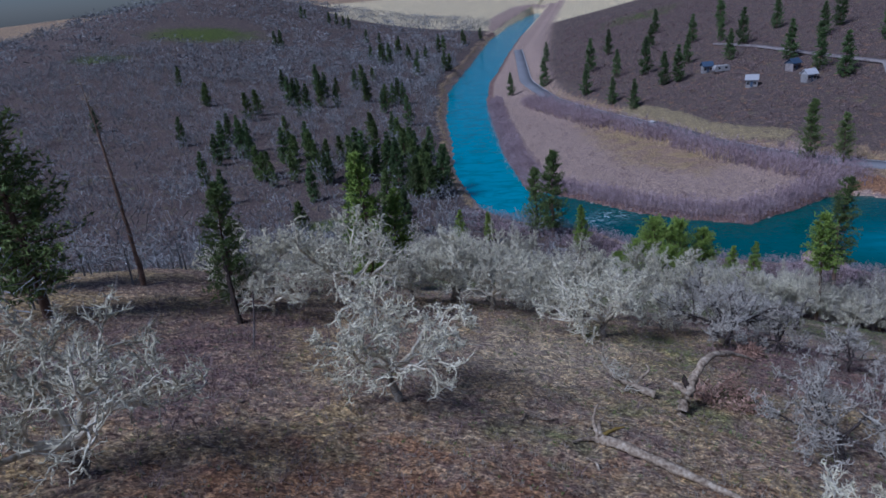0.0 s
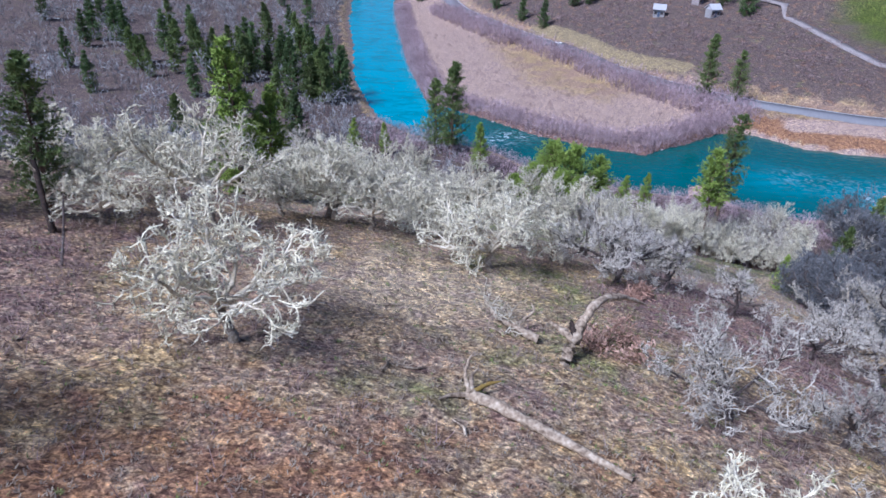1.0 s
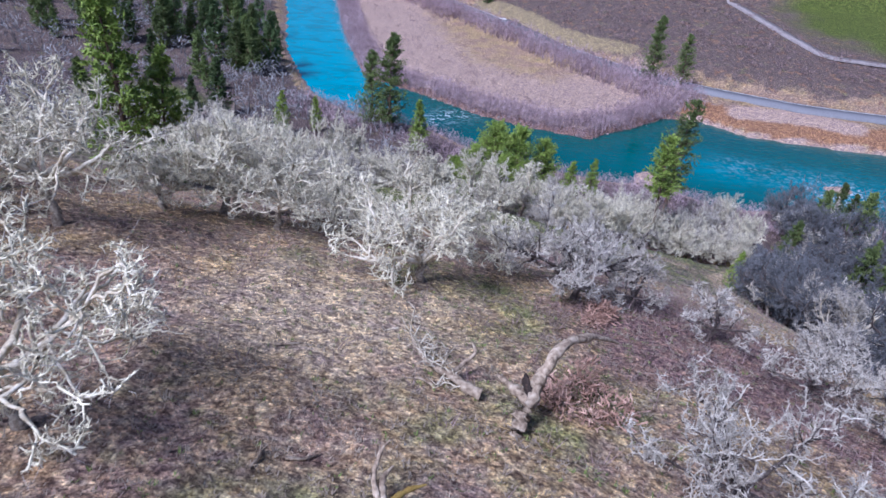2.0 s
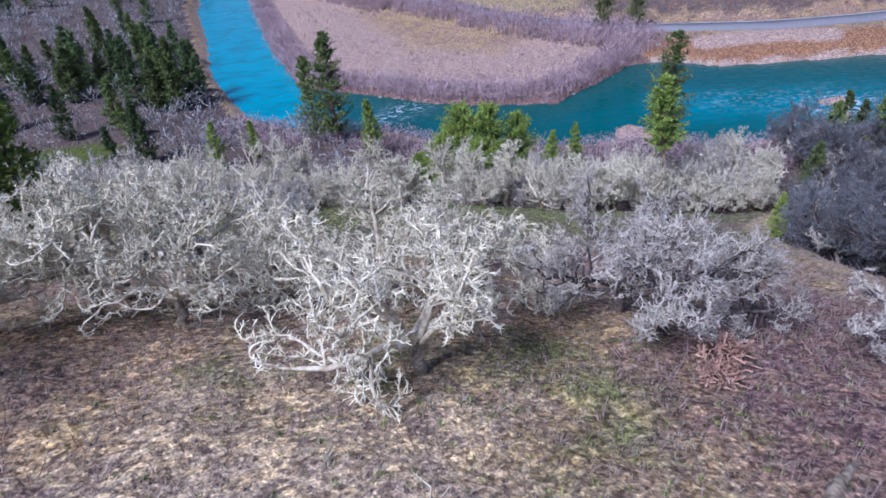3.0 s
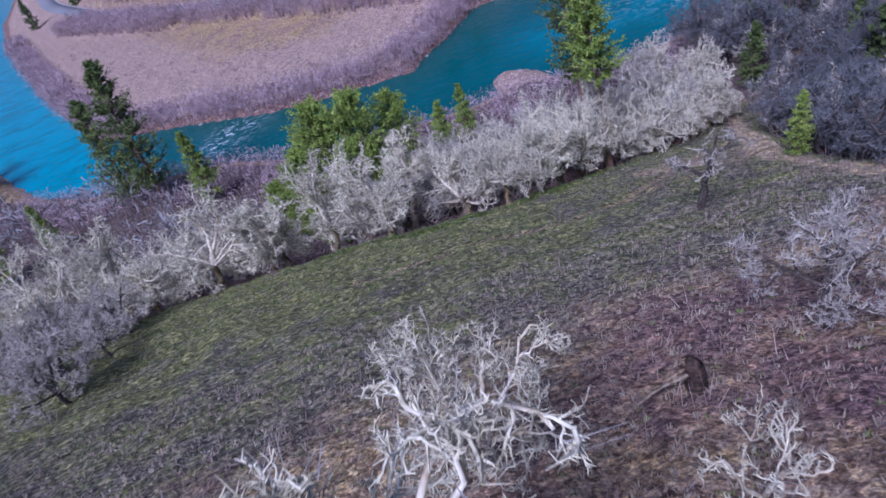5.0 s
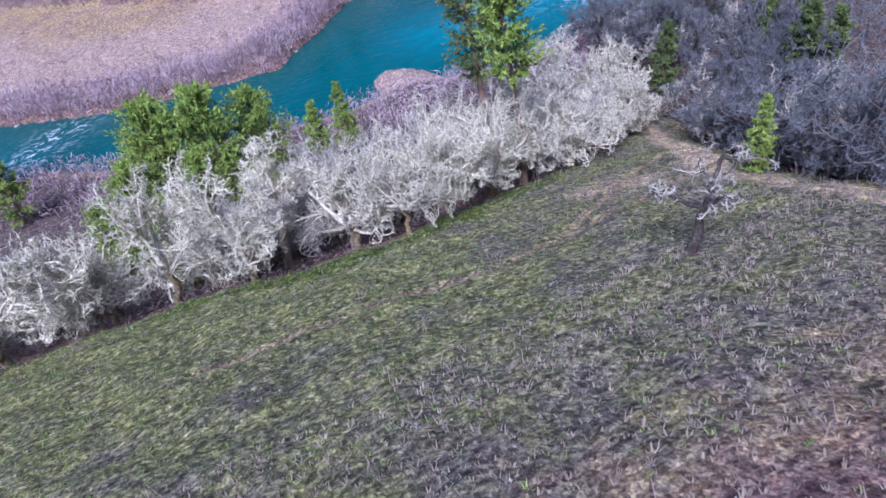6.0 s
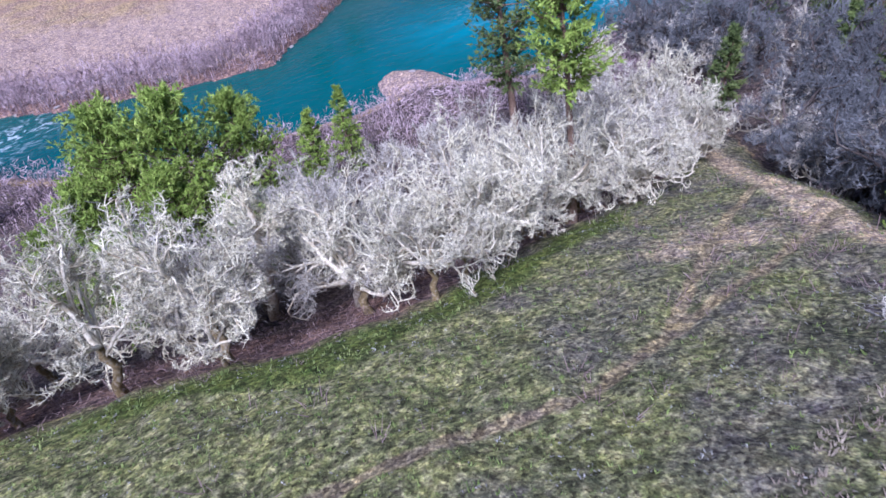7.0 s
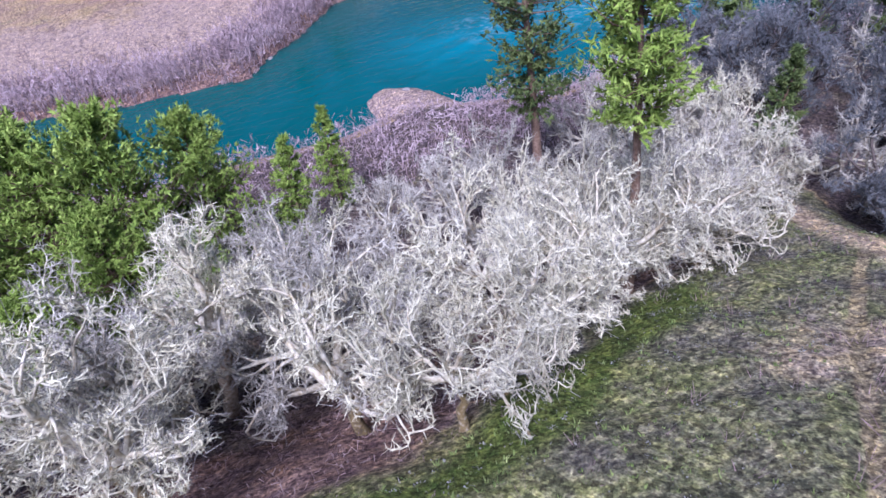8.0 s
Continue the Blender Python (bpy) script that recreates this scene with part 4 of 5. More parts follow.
leafless_woods("slope_woods", x[:170], y[:170], r, 5.5, 3.0, 60, 0.035, WOODS, "grey leafless scrub oaks on the upper slope")

ring = lambda lo, hi: (lambda x, y, d: (d > lo) & (d < hi) & far_bank(x, y) & (x < 62) & (y < 320))
x, y, r = scatter(70000, -60, 64, 125, 320, ring(-0.2, 6.5), 41)
leafless_woods("willow_bushes", x[:1900], y[:1900], r, 3.6, 1.9, 34, 0.04, WILLOW, "rounded purple-brown bare willows fringing the gravel bar")
thicket("willow_stems", x[1900:2700], y[1900:2700], r, 4.0, 1.2, 9, 0.035, WILLOW, "upright pale stems of bare willows on the gravel bar", "willows", 0.3)
# the deeper ravine woods take the same shade-darkened twig colour
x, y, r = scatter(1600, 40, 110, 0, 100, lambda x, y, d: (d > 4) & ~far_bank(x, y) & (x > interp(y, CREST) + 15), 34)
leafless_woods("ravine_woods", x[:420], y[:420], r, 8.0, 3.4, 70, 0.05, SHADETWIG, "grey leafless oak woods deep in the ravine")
x, y, r = scatter(24000, -40, 120, 130, 300, lambda x, y, d: far_bank(x, y) & (np.where(y > 236, x - interp(y, ROAD_X), (y - interp(x, ROAD_Y)) * 0.8) < -5) & (np.where(y > 236, x - interp(y, ROAD_X), (y - interp(x, ROAD_Y)) * 0.8) > -16) & (d > 3) & (x < 70), 42)
leafless_woods("roadside_willows", x[:1500], y[:1500], r, 5.2, 2.0, 34, 0.045, WILLOW, "bare grey-purple alders and willows below the road")
x, y, r = scatter(3000, -30, 60, 130, 270, lambda x, y, d: far_bank(x, y) & (d > 8) & (d < 45), 43)
leafless_woods("bar_scrub", x[:230], y[:230], r, 1.5, 0.9, 34, 0.035, SHRUB, "low brown scrub scattered on the gravel bar")
x, y, r = scatter(16000, -20, 330, 160, 620, lambda x, y, d: far_bank(x, y) & (np.where(y > 236, x - interp(y, ROAD_X), (y - interp(x, ROAD_Y)) * 0.8) > 14) & (lump(x, y, 150, 225, 38, 40) < 0.3), 44)
leafless_woods("hillside_scrub", x[:7000], y[:7000], r, 3.0, 2.2, 20, 0.1, SHRUB, "brown leafless scrub on the hillside above the road")
x, y, r = scatter(7000, -34, 90, 68, 140, lambda x, y, d: (d > 0.8) & (d < 17) & ~far_bank(x, y) & (np.hypot(x - 45, (y - 109) * 0.8) > 6.5), 45)
leafless_woods("bank_willows", x[:1500], y[:1500], r, 2.6, 1.6, 22, 0.035, WILLOW, "bare grey-pink brush along the near bank")
x, y, r = scatter(11000, -50, 60, 60, 112, lambda x, y, d: (d > 4) & ~far_bank(x, y) & (y > interp(x, LOW_EDGE) + 0.6) & (np.hypot(x - 45, y - 109) > 9), 46)
leafless_woods("underwood", x[:4600], y[:4600], r, 0.9, 0.7, 16, 0.012, SHRUB, "low brown leafless brush under the oaks")

# grass and low brush on the slope
on_spur = lambda x, y, d: (y < interp(x, LOW_EDGE) + 0.6) & (x < interp(y, CREST) + 3)


def tufts(name, x, y, r, tall, thin, blades, mat, label):
    z = land(x, y)
    m = len(x)
    t = Tubes()
    size = r.uniform(0.5, 1.3, (m, 1))
    base = np.column_stack([x, y, z - 0.03])
    for k in range(blades):
        az = r.uniform(0, 6.28, m)
        lean = np.column_stack([np.cos(az), np.sin(az), 0 * az]) * r.uniform(0.2, 1.0, (m, 1)) * tall
        up = np.array([0, 0, 1]) * r.uniform(0.3, 0.8, (m, 1)) * tall
        side = np.column_stack([-np.sin(az), np.cos(az), 0 * az]) * thin
        foot = base + np.column_stack([np.cos(az), np.sin(az), 0 * az]) * 0.1 * r.uniform(0, 1, (m, 1))
        tip = foot + (lean + up) * size
        t.quads(np.stack([foot - side * size, foot + side * size, tip + side * 0.3, tip - side * 0.3], 1))
    tagged(new(name, t.mesh(name, mat, False)), label, "grass", kind="stuff")


rut = lambda x, y: near_path(x, y, RUTS[0], 0.5) + near_path(x, y, RUTS[1], 0.5)
x, y, r = scatter(64000, -34, 48, -26, 72, lambda x, y, d: on_spur(x, y, d) & (rut(x, y) < 0.4), 56)
keep = r.uniform(0, 1, len(x)) < (0.08 + 0.72 * np.clip((y - 34) / 8, 0, 1)) * (0.7 + 0.3 * np.sin(x * 0.9 + np.sin(y * 0.7)) * np.cos(y * 1.1 + np.sin(x * 0.6)))
leafless_woods("low_forbs", x[keep], y[keep], r, 0.26, 0.2, 10, 0.019, FORB, "clumps of low grey-green dead forbs on the slope")
x, y, r = scatter(46000, -34, 44, -24, 46, lambda x, y, d: on_spur(x, y, d), 51)
tufts("dry_grass", x, y, r, 0.16, 0.02, 7, DRYGRASS, "tufts of dry tan winter grass all over the slope")
x, y, r = scatter(60000, -30, 44, -20, 70, lambda x, y, d: on_spur(x, y, d) & (rut(x, y) < 0.5), 52)
green = 0.12 + 0.15 * np.clip((y - 36) / 14, 0, 1) + 0.6 * np.exp(-((interp(x, LOW_EDGE) - y) / 11) ** 2) * np.clip(1.6 - x / 14, 0.1, 1) + 0.5 * lump(x, y, 0, 14, 9, 6) + 0.4 * lump(x, y, 4, 2, 6, 8)
ok = r.uniform(0, 1, len(x)) < green
tufts("green_grass", x[ok], y[ok], r, 0.14, 0.02, 6, GREENGRASS, "mossy green grass tufts on the lower slope")
x, y, r = scatter(16000, -36, 44, -26, 66, lambda x, y, d: on_spur(x, y, d), 53)
brush = 0.06 + 0.8 * lump(x, y, -24, -2, 12, 18) + 0.6 * lump(x, y, 14, 18, 7, 10) + 0.7 * lump(x, y, 11, 11, 6, 5) + 0.28 * lump(x, y, 9, 28, 8, 8) + 0.35 * lump(x, y, 28, 50, 8, 8) + 0.5 * lump(x, y, 18, -4, 5, 12)
ok = r.uniform(0, 1, len(x)) < brush * 0.85
thicket("low_brush", x[ok], y[ok], r, 0.8, 0.5, 10, 0.014, SHRUB, "low purple-brown leafless brush on the slope", "brush", 0.9)
x, y, r = scatter(1600, 3.4, 7.2, 1.2, 6.0, lambda x, y, d: lump(x, y, 5.2, 3.6, 1.7, 2.2) > 0.45, 54)
leafless_woods("rusty_bush", x[:9], y[:9], r, 1.25, 0.75, 150, 0.035, RUST, "rusty-leaved low oak bush beside the broken trunk")
x, y, r = scatter(1600, 6, 11, 9, 14, lambda x, y, d: lump(x, y, 8.4, 12.4, 1.2, 1.2) > 0.45, 55)
leafless_woods("rusty_bush", x[:4], y[:4], r, 1.3, 0.8, 150, 0.035, RUST, "rusty-leaved oak bush below the dark oak")

# ---- firs and pines standing apart ----
FIR = [conifer_meshes(111, 19, 5.4, 0.04, 20, 8, 10, 1.2, NEEDLE_DARK, 0.1, ragged=0.35, shape=0.9), conifer_meshes(112, 17, 5.0, 0.06, 19, 8, 10, 1.2, NEEDLE, 0.05, ragged=0.35, shape=0.75)]
LEFT_FIRS = [(-45, 166), (-49, 160), (-55, 172), (-67, 201), (-53, 155), (-64, 172), (-71, 168), (-90, 179), (-98, 192), (-82, 185), (-125, 196), (-104, 167), (-138, 212), (-97, 172), (-130, 186),
             (-56, 138), (-45, 116), (-50, 150), (-43, 156), (-70, 159), (-80, 163), (-86, 170), (-61, 163), (-47, 148), (-72, 175), (-79, 202), (-60, 194), (-58, 180), (-62, 188)]
BACK_FIRS = [(-121, 285), (-140, 305), (-128, 334), (-95, 296), (-96, 274), (-132, 269), (-112, 302), (-146, 296), (-153, 453), (-138, 442), (-132, 469), (-119, 466), (-97, 430), (-107, 395),
             (-147, 502), (-120, 550), (-114, 611), (-109, 692), (-192, 565), (-244, 674), (-299, 696), (-270, 688), (-232, 474)]
HILL_FIRS = [(44, 300), (58, 290), (25, 300), (12, 310), (95, 290), (104, 300), (112, 262), (88, 330), (40, 420), (10, 380), (0, 340), (70, 380), (32, 369), (52, 352), (69, 312), (77, 269), (82, 246), (86, 236), (30, 276), (37, 274), (18, 252), (8, 266), (-2, 289), (-25, 342), (-41, 332), (-28, 422), (61, 334)]
RAVINE_PINES = [(74, 95), (71, 88), (72, 83), (75, 78), (79, 74), (66, 86), (62, 52), (58, 64), (47, 40), (53, 47), (57, 41), (61, 60), (66, 70), (56, 74), (49, 30)]
r = np.random.default_rng(61)
jig = lambda places, lo, hi: [(px + r.normal(0, 1), py + r.normal(0, 1), r.uniform(0, 360), r.uniform(lo, hi)) for px, py in places]
more = [(px + r.normal(0, 5), py + r.normal(0, 6)) for px, py in LEFT_FIRS + BACK_FIRS]
more += [(px + r.normal(-20, 30), py + r.normal(20, 40)) for px, py in LEFT_FIRS + BACK_FIRS[:8]]
more = [p for p in more if bank_distance(np.array([p[0]]), np.array([p[1]]))[0] > 3 and not far_bank(p[0], p[1])]
plant(FIR[0], conifer, jig(LEFT_FIRS[::2] + BACK_FIRS + more[::2], 0.45, 0.8), "fir_tree", "dark green fir among the leafless woods", "firs on the flat")
plant(FIR[1], conifer, jig(LEFT_FIRS[1::2] + more[1::2], 0.42, 0.76), "fir_tree", "dull green fir among the leafless woods", "firs on the flat")
plant(FIR[0], conifer, jig(HILL_FIRS, 0.6, 0.9), "fir_tree", "dark fir on the brown hillside", "firs on the hillside")
plant(FIR[1], conifer, jig(RAVINE_PINES, 0.42, 0.62), "pine_tree", "olive-green pine by the river below the ravine", "pines by the rapids")
plant(PINE[1], conifer, [(59, 171, 10, 0.9), (67, 168.5, 90, 0.72)], "pine_tree", "tall bare-stemmed pine between road and river", "roadside pines")


# ---- dead wood ----
def dead_tree(name, label, category, spars):
    """Bleached or burnt wood from a few tapering spars: (name, points, radii, sides, material)."""
    ob = tagged(new(name), label, category)
    for kind, pts, radii, sides, mat in spars:
        rng = np.random.default_rng(len(pts) + sides)
        s = np.linspace(0, len(pts) - 1, 5 * (len(pts) - 1) + 1)
        radii = np.interp(s, np.arange(len(pts)), radii) * rng.uniform(0.86, 1.12, len(s))
        pts = np.column_stack([np.interp(s, np.arange(len(pts)), np.asarray(pts)[:, i]) for i in range(3)])
        pts[1:-1] = 0.5 * pts[1:-1] + 0.25 * (pts[:-2] + pts[2:]) + rng.normal(0, 0.1, (len(s) - 2, 3)) * radii[1:-1, None]
        t = Tubes()
        t.tube(pts, radii, sides)
        v = t.v[0]
        v += rng.normal(0, 0.13, v.shape) * np.repeat(radii, sides)[:, None]
        part(kind, t.mesh(kind, mat), ob)
    return ob


def twiggy(points, radius, seed, counts=(5, 4), length=0.8, mat=LICHEN):
    """Side twigs along a limb."""
    rng = np.random.default_rng(seed)
    t = Tubes()
    pts = np.asarray(points, float)

    def go(p, d, l, rad, level):
        line, rr = [p], [rad]
        for k in range(3):
            d = unit(d + rng.normal(0, 0.35, 3))
            p = p + d * l / 3
            line.append(p)
            rr.append(rad * (1 - 0.25 * (k + 1)))
        t.tube(line, rr, 4)
        if level + 1 < len(counts):
            for k in range(counts[level + 1]):
                q = line[1 + k % 3]
                go(q, unit(d + rng.normal(0, 0.8, 3)), l * 0.55, rad * 0.55, level + 1)

    for k in range(counts[0]):
        s = (k + rng.random()) / counts[0] * (len(pts) - 1.01)
        i = int(s)
        p = pts[i] + (pts[i + 1] - pts[i]) * (s - i)
        d = unit(unit(pts[i + 1] - pts[i]) * 0.5 + rng.normal(0, 0.7, 3) + np.array([0, 0, 0.5]))
        go(p, d, length * rng.uniform(0.6, 1.2), radius, 0)
    return t.mesh("twig", mat, False)


def on(x, y, up=0.0):
    return (x, y, z_at(x, y) + up)


broken = dead_tree("broken_oak_trunk", "bleached broken oak trunk bending over in an arch", "dead tree", [
    ("trunk", [on(2.2, 0.5, -0.3), on(2.4, 0.75, 0.5), on(2.7, 1.1, 1.1), on(3.0, 1.7, 1.75)], [0.34, 0.27, 0.23, 0.21], 12, DEADWOOD),
    ("arching_limb", [on(2.95, 1.6, 1.6), on(3.4, 2.3, 2.4), on(4.1, 3.2, 2.8), on(5.0, 4.1, 2.75), on(5.9, 4.9, 2.5), on(6.8, 5.6, 2.1)], [0.22, 0.2, 0.17, 0.14, 0.1, 0.05], 10, DEADWOOD),
    ("snapped_limb", [on(2.7, 1.1, 1.0), on(2.2, 1.6, 1.3), on(1.6, 2.2, 1.45)], [0.22, 0.17, 0.05], 8, DEADWOOD),
    ("charred_heart", [on(2.75, 1.3, 1.25), on(2.55, 1.75, 1.6), on(2.5, 1.9, 1.75)], [0.2, 0.14, 0.03], 7, CHARRED)])
limb_line = [on(1.2, 2.5, 0.25), on(0.6, 2.9, 0.3), on(0.1, 3.6, 0.45), on(-0.6, 4.1, 0.4), on(-1.2, 4.9, 0.55), on(-1.5, 5.8, 0.6)]
fallen = dead_tree("fallen_branch", "gnarled bleached branch lying in the dry grass", "branch", [
    ("stem", limb_line, [0.21, 0.19, 0.17, 0.14, 0.1, 0.05], 8, DEADWOOD),
    ("fork", [on(0.1, 3.6, 0.45), on(0.7, 4.2, 0.7), on(1.1, 4.5, 1.0), on(0.9, 5.0, 1.2)], [0.11, 0.09, 0.07, 0.03], 7, DEADWOOD)])
tagged(part("twig", twiggy(limb_line[1:], 0.045, 3, (16, 5), 1.2, LIMB), fallen), kind="stuff")
log = dead_tree("fallen_log", "long pale fallen oak log with a splintered root end", "log", [
    ("stem", [on(-1.9, -4.1, 0.15), on(-1.2, -4.7, 0.25), on(0.2, -5.6, 0.24), on(1.8, -6.6, 0.2), on(3.6, -7.9, 0.12)], [0.25, 0.22, 0.2, 0.17, 0.1], 12, DEADWOOD),
    ("root", [on(-1.8, -4.1, 0.3), on(-1.9, -3.6, 0.75), on(-1.6, -3.2, 1.0)], [0.13, 0.09, 0.03], 6, DEADWOOD),
    ("root", [on(-1.9, -4.2, 0.3), on(-2.1, -3.6, 0.9), on(-1.95, -3.0, 1.45), on(-1.75, -2.8, 1.6)], [0.1, 0.07, 0.05, 0.02], 6, DEADWOOD),
    ("root", [on(-1.7, -4.2, 0.3), on(-1.2, -3.7, 0.5), on(-0.7, -3.5, 0.55)], [0.11, 0.08, 0.03], 6, MOSS),
    ("root", [on(-1.9, -4.2, 0.1), on(-2.6, -4.4, 0.15), on(-3.0, -4.9, 0.1)], [0.14, 0.08, 0.03], 6, DEADWOOD)])
for k, (ax, ay, turn) in enumerate(((-4.6, -2.6, 20), (-5.4, -3.3, 70), (-1.9, -6.9, 100), (-0.5, 3.0, 160), (8.0, 31.5, 40), (11.5, 24.5, 100), (13.8, 31.0, 60), (-6.5, 4.2, 10))):
    a = radians(turn)
    line = [on(ax, ay, 0.05), on(ax + 0.5 * math.cos(a), ay + 0.5 * math.sin(a), 0.12), on(ax + 1.1 * math.cos(a + 0.3), ay + 1.1 * math.sin(a + 0.3), 0.06)]
    stick = dead_tree("fallen_stick", "small bleached stick lying in the grass", "branch", [("stem", line, [0.06, 0.045, 0.02], 6, DEADWOOD)])
    stick["group"] = "fallen sticks"
    tagged(part("twig", twiggy(line, 0.02, 20 + k, (4, 2), 0.5, DEADWOOD), stick), kind="stuff")
burnt = dead_tree("burnt_stump", "charred stump with one white branch beside it", "stump", [
    ("stump", [on(7.6, 30.2, -0.2), on(7.6, 30.2, 0.5), on(7.5, 30.3, 1.0)], [0.28, 0.24, 0.14], 9, CHARRED),
    ("branch", [on(7.4, 30.3, 0.5), on(6.7, 30.4, 0.55), on(5.9, 30.3, 0.5), on(5.3, 30.1, 0.6)], [0.045, 0.04, 0.03, 0.012], 6, DEADWOOD)])
snag_line = [on(-36, 12.3, -0.3), on(-36.1, 12.4, 4), on(-36.3, 12.5, 8), on(-36.6, 12.6, 12), on(-36.8, 12.5, 15.5)]
snag = dead_tree("dead_pine_snag", "tall dead pine stripped of bark and needles", "dead tree", [("trunk", snag_line, [0.2, 0.15, 0.11, 0.07, 0.02], 8, PINEBARK)])
part("branch", twiggy(snag_line[2:], 0.035, 9, (22, 2), 1.2, DEADWOOD), snag)
lean_line = [on(-24.5, 6.0, -0.2), on(-25.0, 6.6, 1.6), on(-25.7, 7.6, 3.2), on(-26.4, 8.6, 4.6)]
leaning = dead_tree("dead_pine", "dark leaning dead trunk with a bleached break", "dead tree", [("trunk", lean_line, [0.2, 0.17, 0.14, 0.08], 8, CHARRED)])
part("branch", twiggy(lean_line, 0.04, 12, (6, 3), 1.2, DEADWOOD), leaning)
pale_line = [on(-21.5, 2.0, 0.0), on(-21.8, 3.2, 1.5), on(-22.2, 4.4, 3.0)]
dead_tree("dead_sapling", "thin grey dead sapling leaning in the brush", "dead tree", [("trunk", pale_line, [0.08, 0.06, 0.03], 8, DARKBARK)])


# ---- road, houses and stones across the river ----
def ribbon(name, line, half, lift, mat, off=0.0):
    """A strip along a line of the plan, laid on the ground."""
    pts = np.array(line, float)
    fine = np.concatenate([np.linspace(a, b, 12, endpoint=False) for a, b in zip(pts, pts[1:])] + [pts[-1:]])
    for _ in range(6):
        fine[1:-1] = 0.25 * fine[:-2] + 0.5 * fine[1:-1] + 0.25 * fine[2:]
    way = np.gradient(fine, axis=0)
    way /= np.linalg.norm(way, axis=1, keepdims=True)
    side = np.column_stack([-way[:, 1], way[:, 0]])
    mid = fine + side * off
    z = np.maximum.reduce([height(mid[:, 0] + side[:, 0] * k, mid[:, 1] + side[:, 1] * k) for k in (-half, 0, half)]) + lift
    v = np.concatenate([np.column_stack([mid + side * half, z]), np.column_stack([mid - side * half, z]), np.column_stack([mid + side * half, z - 0.6]), np.column_stack([mid - side * half, z - 0.6])])
    n = len(mid)
    i = np.arange(n - 1)
    quads = np.concatenate([np.stack([i, i + n, i + n + 1, i + 1], 1), np.stack([i + 2 * n, i, i + 1, i + 1 + 2 * n], 1), np.stack([i + n, i + 3 * n, i + 1 + 3 * n, i + n + 1], 1)])
    return mesh_of(name, v, quads, mat, False)


ROAD_LINE = [(-58, 560), (-44, 437), (-36, 367), (-18, 300), (2, 262), (18, 237), (35, 206), (51, 185), (62, 175), (74, 167), (97, 157), (125, 152), (250, 160), (400, 170)]
road = tagged(new("road", ribbon("road", ROAD_LINE, 3.6, 0.35, ASPHALT)), "two-lane grey asphalt road winding along the far bank", "road", kind="structure")
for off in (-3.2, 3.2):
    part("edge_line", ribbon("edge_line", ROAD_LINE, 0.14, 0.36, PAINT, off), road, "white painted edge line")
tagged(new("hill_track", ribbon("hill_track", [(60, 330), (88, 262), (103, 232), (111, 205), (117, 188), (160, 182), (260, 180)], 1.8, 0.3, STONE)), "pale dirt track across the hillside", "road", kind="structure")


def box(bm, x0, x1, y0, y1, z0, z1):
    vs = [bm.verts.new(p) for p in ((x0, y0, z0), (x1, y0, z0), (x1, y1, z0), (x0, y1, z0), (x0, y0, z1), (x1, y0, z1), (x1, y1, z1), (x0, y1, z1))]
    for f in ((0, 3, 2, 1), (4, 5, 6, 7), (0, 1, 5, 4), (1, 2, 6, 5), (2, 3, 7, 6), (3, 0, 4, 7)):
        bm.faces.new([vs[i] for i in f])


def bm_mesh(name, build, mat):
    bm = bmesh.new()
    build(bm)
    me = bpy.data.meshes.new(name)
    bm.to_mesh(me)
    bm.free()
    me.materials.append(mat)
    return me


def cabin(x, y, turn, long, deep, label, wall=WHITE, roof=ROOF):
    """A small gabled house with eaves, a door and windows."""
    ob = tagged(new("house"), label, "house")
    ob.matrix_basis = pose(x, y, z_at(x, y) - 0.4, 0, 0, turn)
    hx, hy = long / 2, deep / 2
    part("wall", bm_mesh("wall", lambda b: box(b, -hx, hx, -hy, hy, 0, 3.0), wall), ob)

    def gable(b):
        prof = [(-hy - 0.5, 2.85), (0, 4.6), (hy + 0.5, 2.85), (hy + 0.5, 3.05), (0, 4.82), (-hy - 0.5, 3.05)]
        rings = [[b.verts.new((s * (hx + 0.4), py, pz)) for py, pz in prof] for s in (-1, 1)]
        for i in range(6):
            b.faces.new((rings[0][i], rings[0][(i + 1) % 6], rings[1][(i + 1) % 6], rings[1][i]))
        b.faces.new(rings[0][::-1])
        b.faces.new(rings[1])
        for s in (-1, 1):
            b.faces.new([b.verts.new((s * hx, py, pz)) for py, pz in ((-hy, 2.95), (hy, 2.95), (0, 4.6))])

    part("roof", bm_mesh("roof", gable, roof), ob, "pale metal roof")
    for wx in (-hx * 0.55, hx * 0.55):
        part("window", bm_mesh("window", lambda b: box(b, wx - 0.5, wx + 0.5, -hy - 0.04, -hy + 0.1, 1.2, 2.2), GLASS), ob, "dark window")
    part("door", bm_mesh("door", lambda b: box(b, -0.45, 0.45, -hy - 0.05, -hy + 0.1, 0.4, 2.45), TARP), ob, "painted door")
    return ob


cabin(76, 237, 25, 4, 3.2, "small white house with a pale roof on the hillside")
cabin(59, 246, -15, 4, 3, "small white shed on the brown hillside")
cabin(48, 279, 10, 4, 3.2, "low white house with a dark blue roof", WHITE, TARP)
cabin(75, 254, 40, 4.5, 3.2, "grey cabin with a blue roof", STONE, TARP)


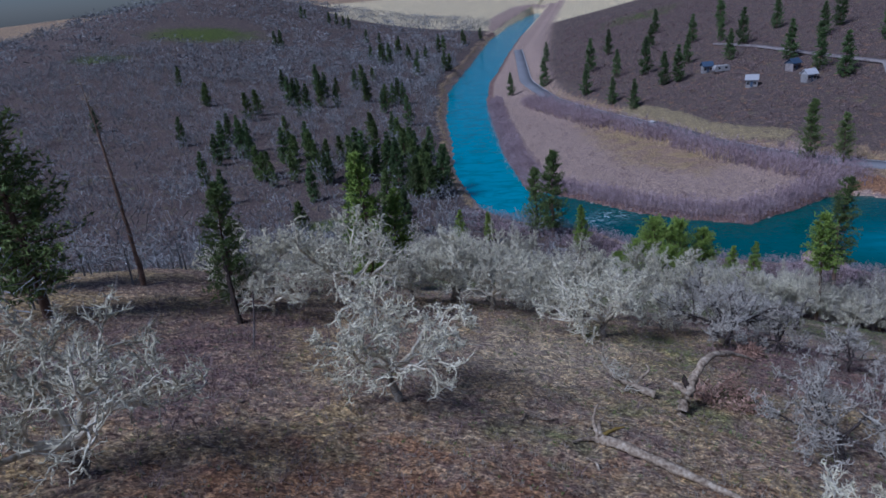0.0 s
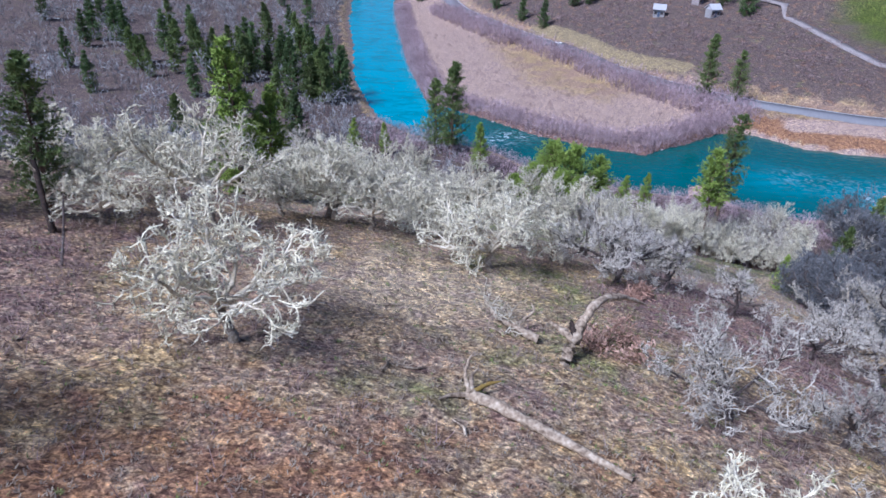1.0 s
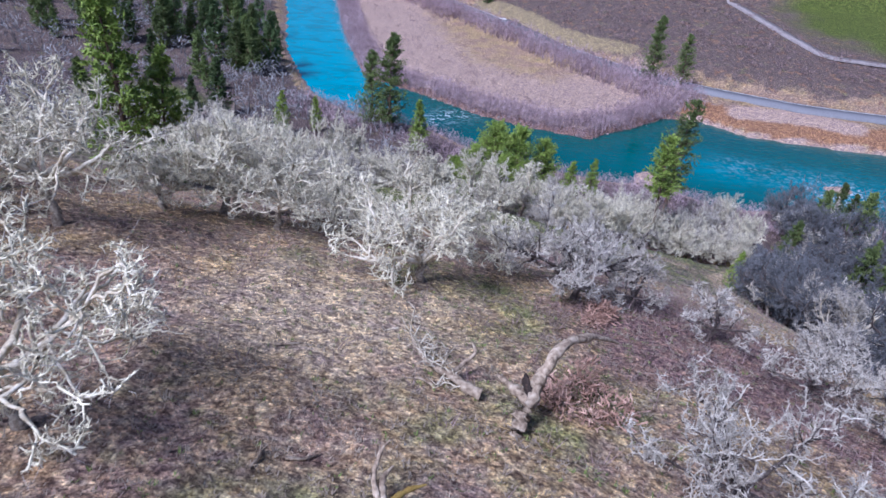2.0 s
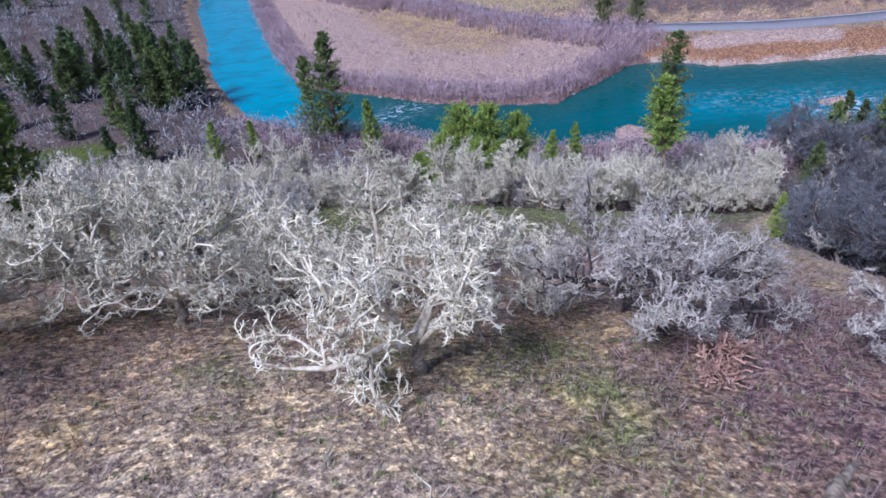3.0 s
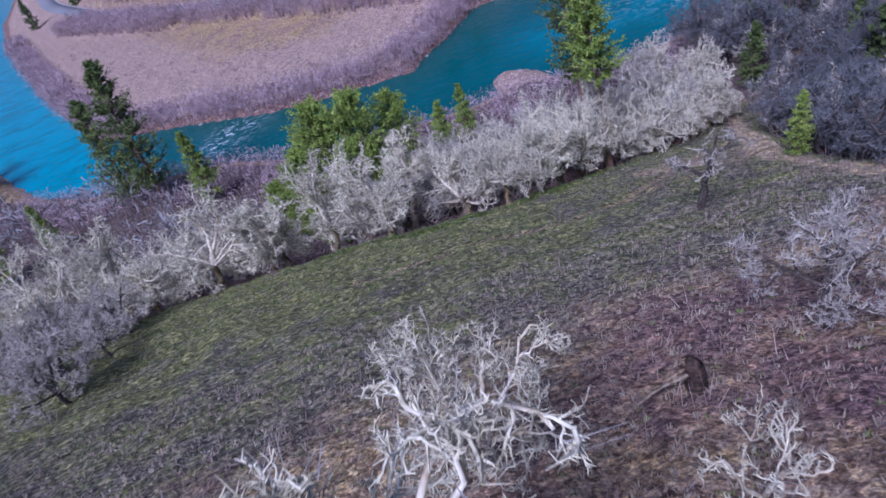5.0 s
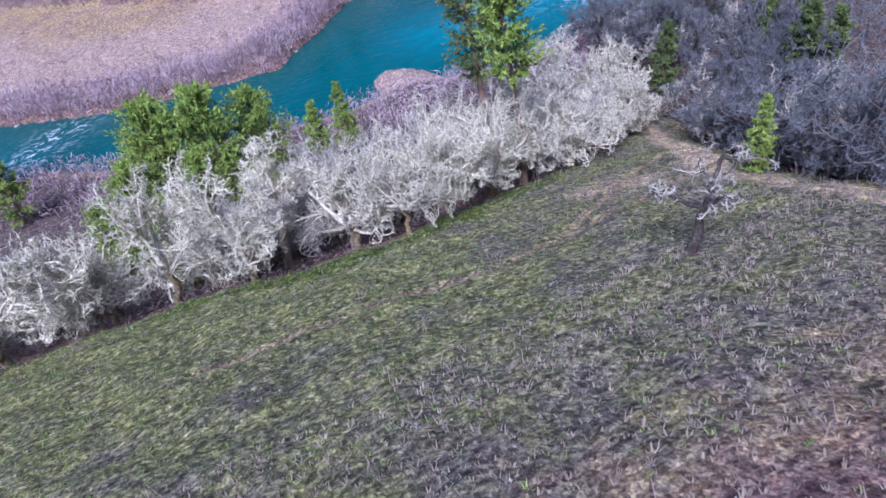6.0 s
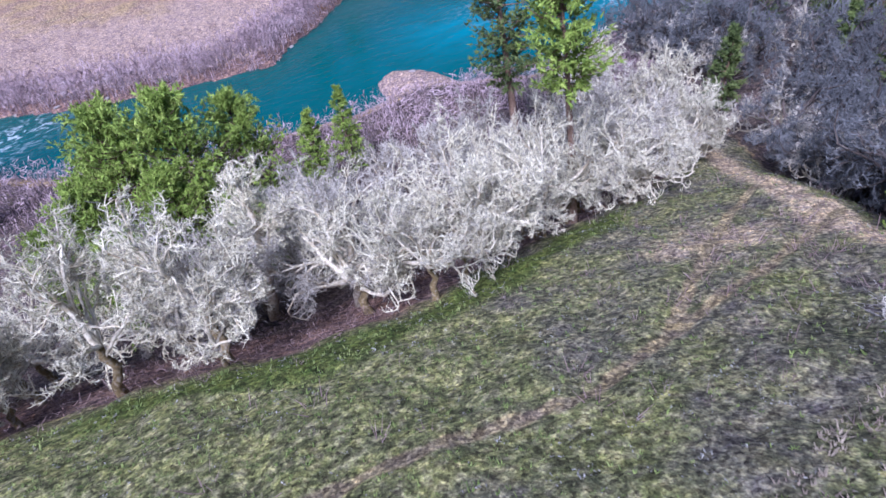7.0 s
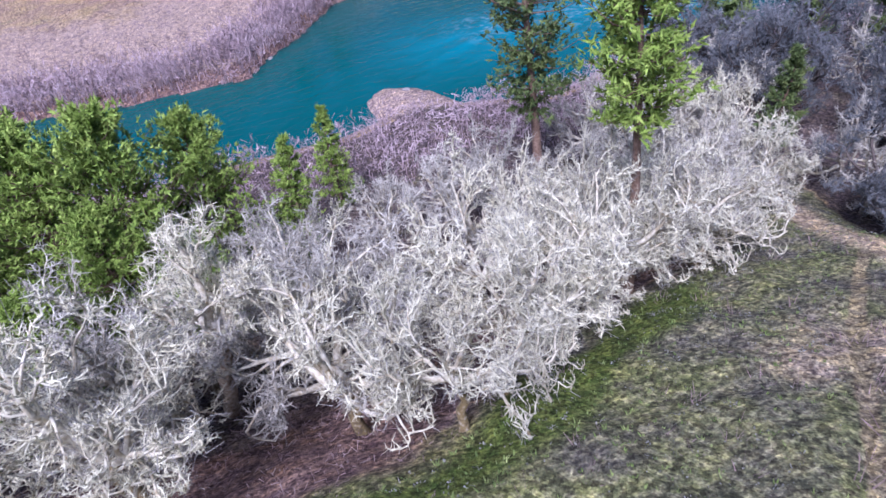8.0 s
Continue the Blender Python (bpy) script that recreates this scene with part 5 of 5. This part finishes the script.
def trailer(x, y, turn):
    """A white camping trailer: rounded body, windows, wheels."""
    ob = tagged(new("camping_trailer"), "white camping trailer parked on the hillside", "trailer")
    ob.matrix_basis = pose(x, y, z_at(x, y), 0, 0, turn)

    def body(b):
        prof = [(-3.2, 0.6), (3.0, 0.6), (3.4, 1.2), (3.2, 2.4), (2.6, 2.9), (-2.9, 2.9), (-3.4, 2.3), (-3.5, 1.2)]
        rings = [[b.verts.new((px, s * 1.2, pz)) for px, pz in prof] for s in (-1, 1)]
        for i in range(8):
            b.faces.new((rings[0][i], rings[0][(i + 1) % 8], rings[1][(i + 1) % 8], rings[1][i]))
        b.faces.new(rings[0][::-1])
        b.faces.new(rings[1])

    part("body", bm_mesh("body", body, WHITE), ob)
    for wx in (-1.6, 1.4):
        part("window", bm_mesh("window", lambda b: box(b, wx - 0.5, wx + 0.5, -1.23, -1.15, 1.6, 2.3), GLASS), ob)
    for s in (-1, 1):
        t = Tubes()
        t.tube([(0.3, s * 1.05, 0.35), (0.3, s * 1.25, 0.35)], [0.35, 0.35], 12)
        part("wheel", t.mesh("wheel", GLASS), ob)


trailer(53, 274, 20)


def boulder(seed, size):
    bm = bmesh.new()
    bmesh.ops.create_icosphere(bm, subdivisions=2, radius=size)
    rng = np.random.default_rng(seed)
    k = rng.uniform(0.6, 1.3, 3)
    for v in bm.verts:
        v.co = Vector((v.co.x * k[0] * 1.3, v.co.y * k[1], v.co.z * k[2] * 0.55)) * (1 + 0.25 * noise.noise(v.co * 1.6 / size + Vector((seed, 0, 0))))
    me = bpy.data.meshes.new("rock")
    bm.to_mesh(me)
    bm.free()
    me.materials.append(STONE)
    return me


rocks = [boulder(k, 0.8) for k in range(4)]
for k, (x, y, s) in enumerate(((77, 101.5, 2.6), (79.5, 100, 2.2), (75, 102.5, 1.2), (4, 147.2, 0.6), (9, 143.5, 0.5), (-1, 150.8, 0.5), (15, 140, 0.5), (20, 137.5, 0.45), (41, 136.5, 0.5), (46, 111, 0.5), (84, 113, 0.7), (88, 114.5, 0.6))):
    ob = tagged(new("rock", rocks[k % 4]), "grey-brown river rock at the water's edge", "rock", "river rocks")
    ob.matrix_basis = Matrix.LocRotScale((x, y, max(0.0, z_at(x, y))), Euler((0, 0, k * 1.7)), (s, s, s))
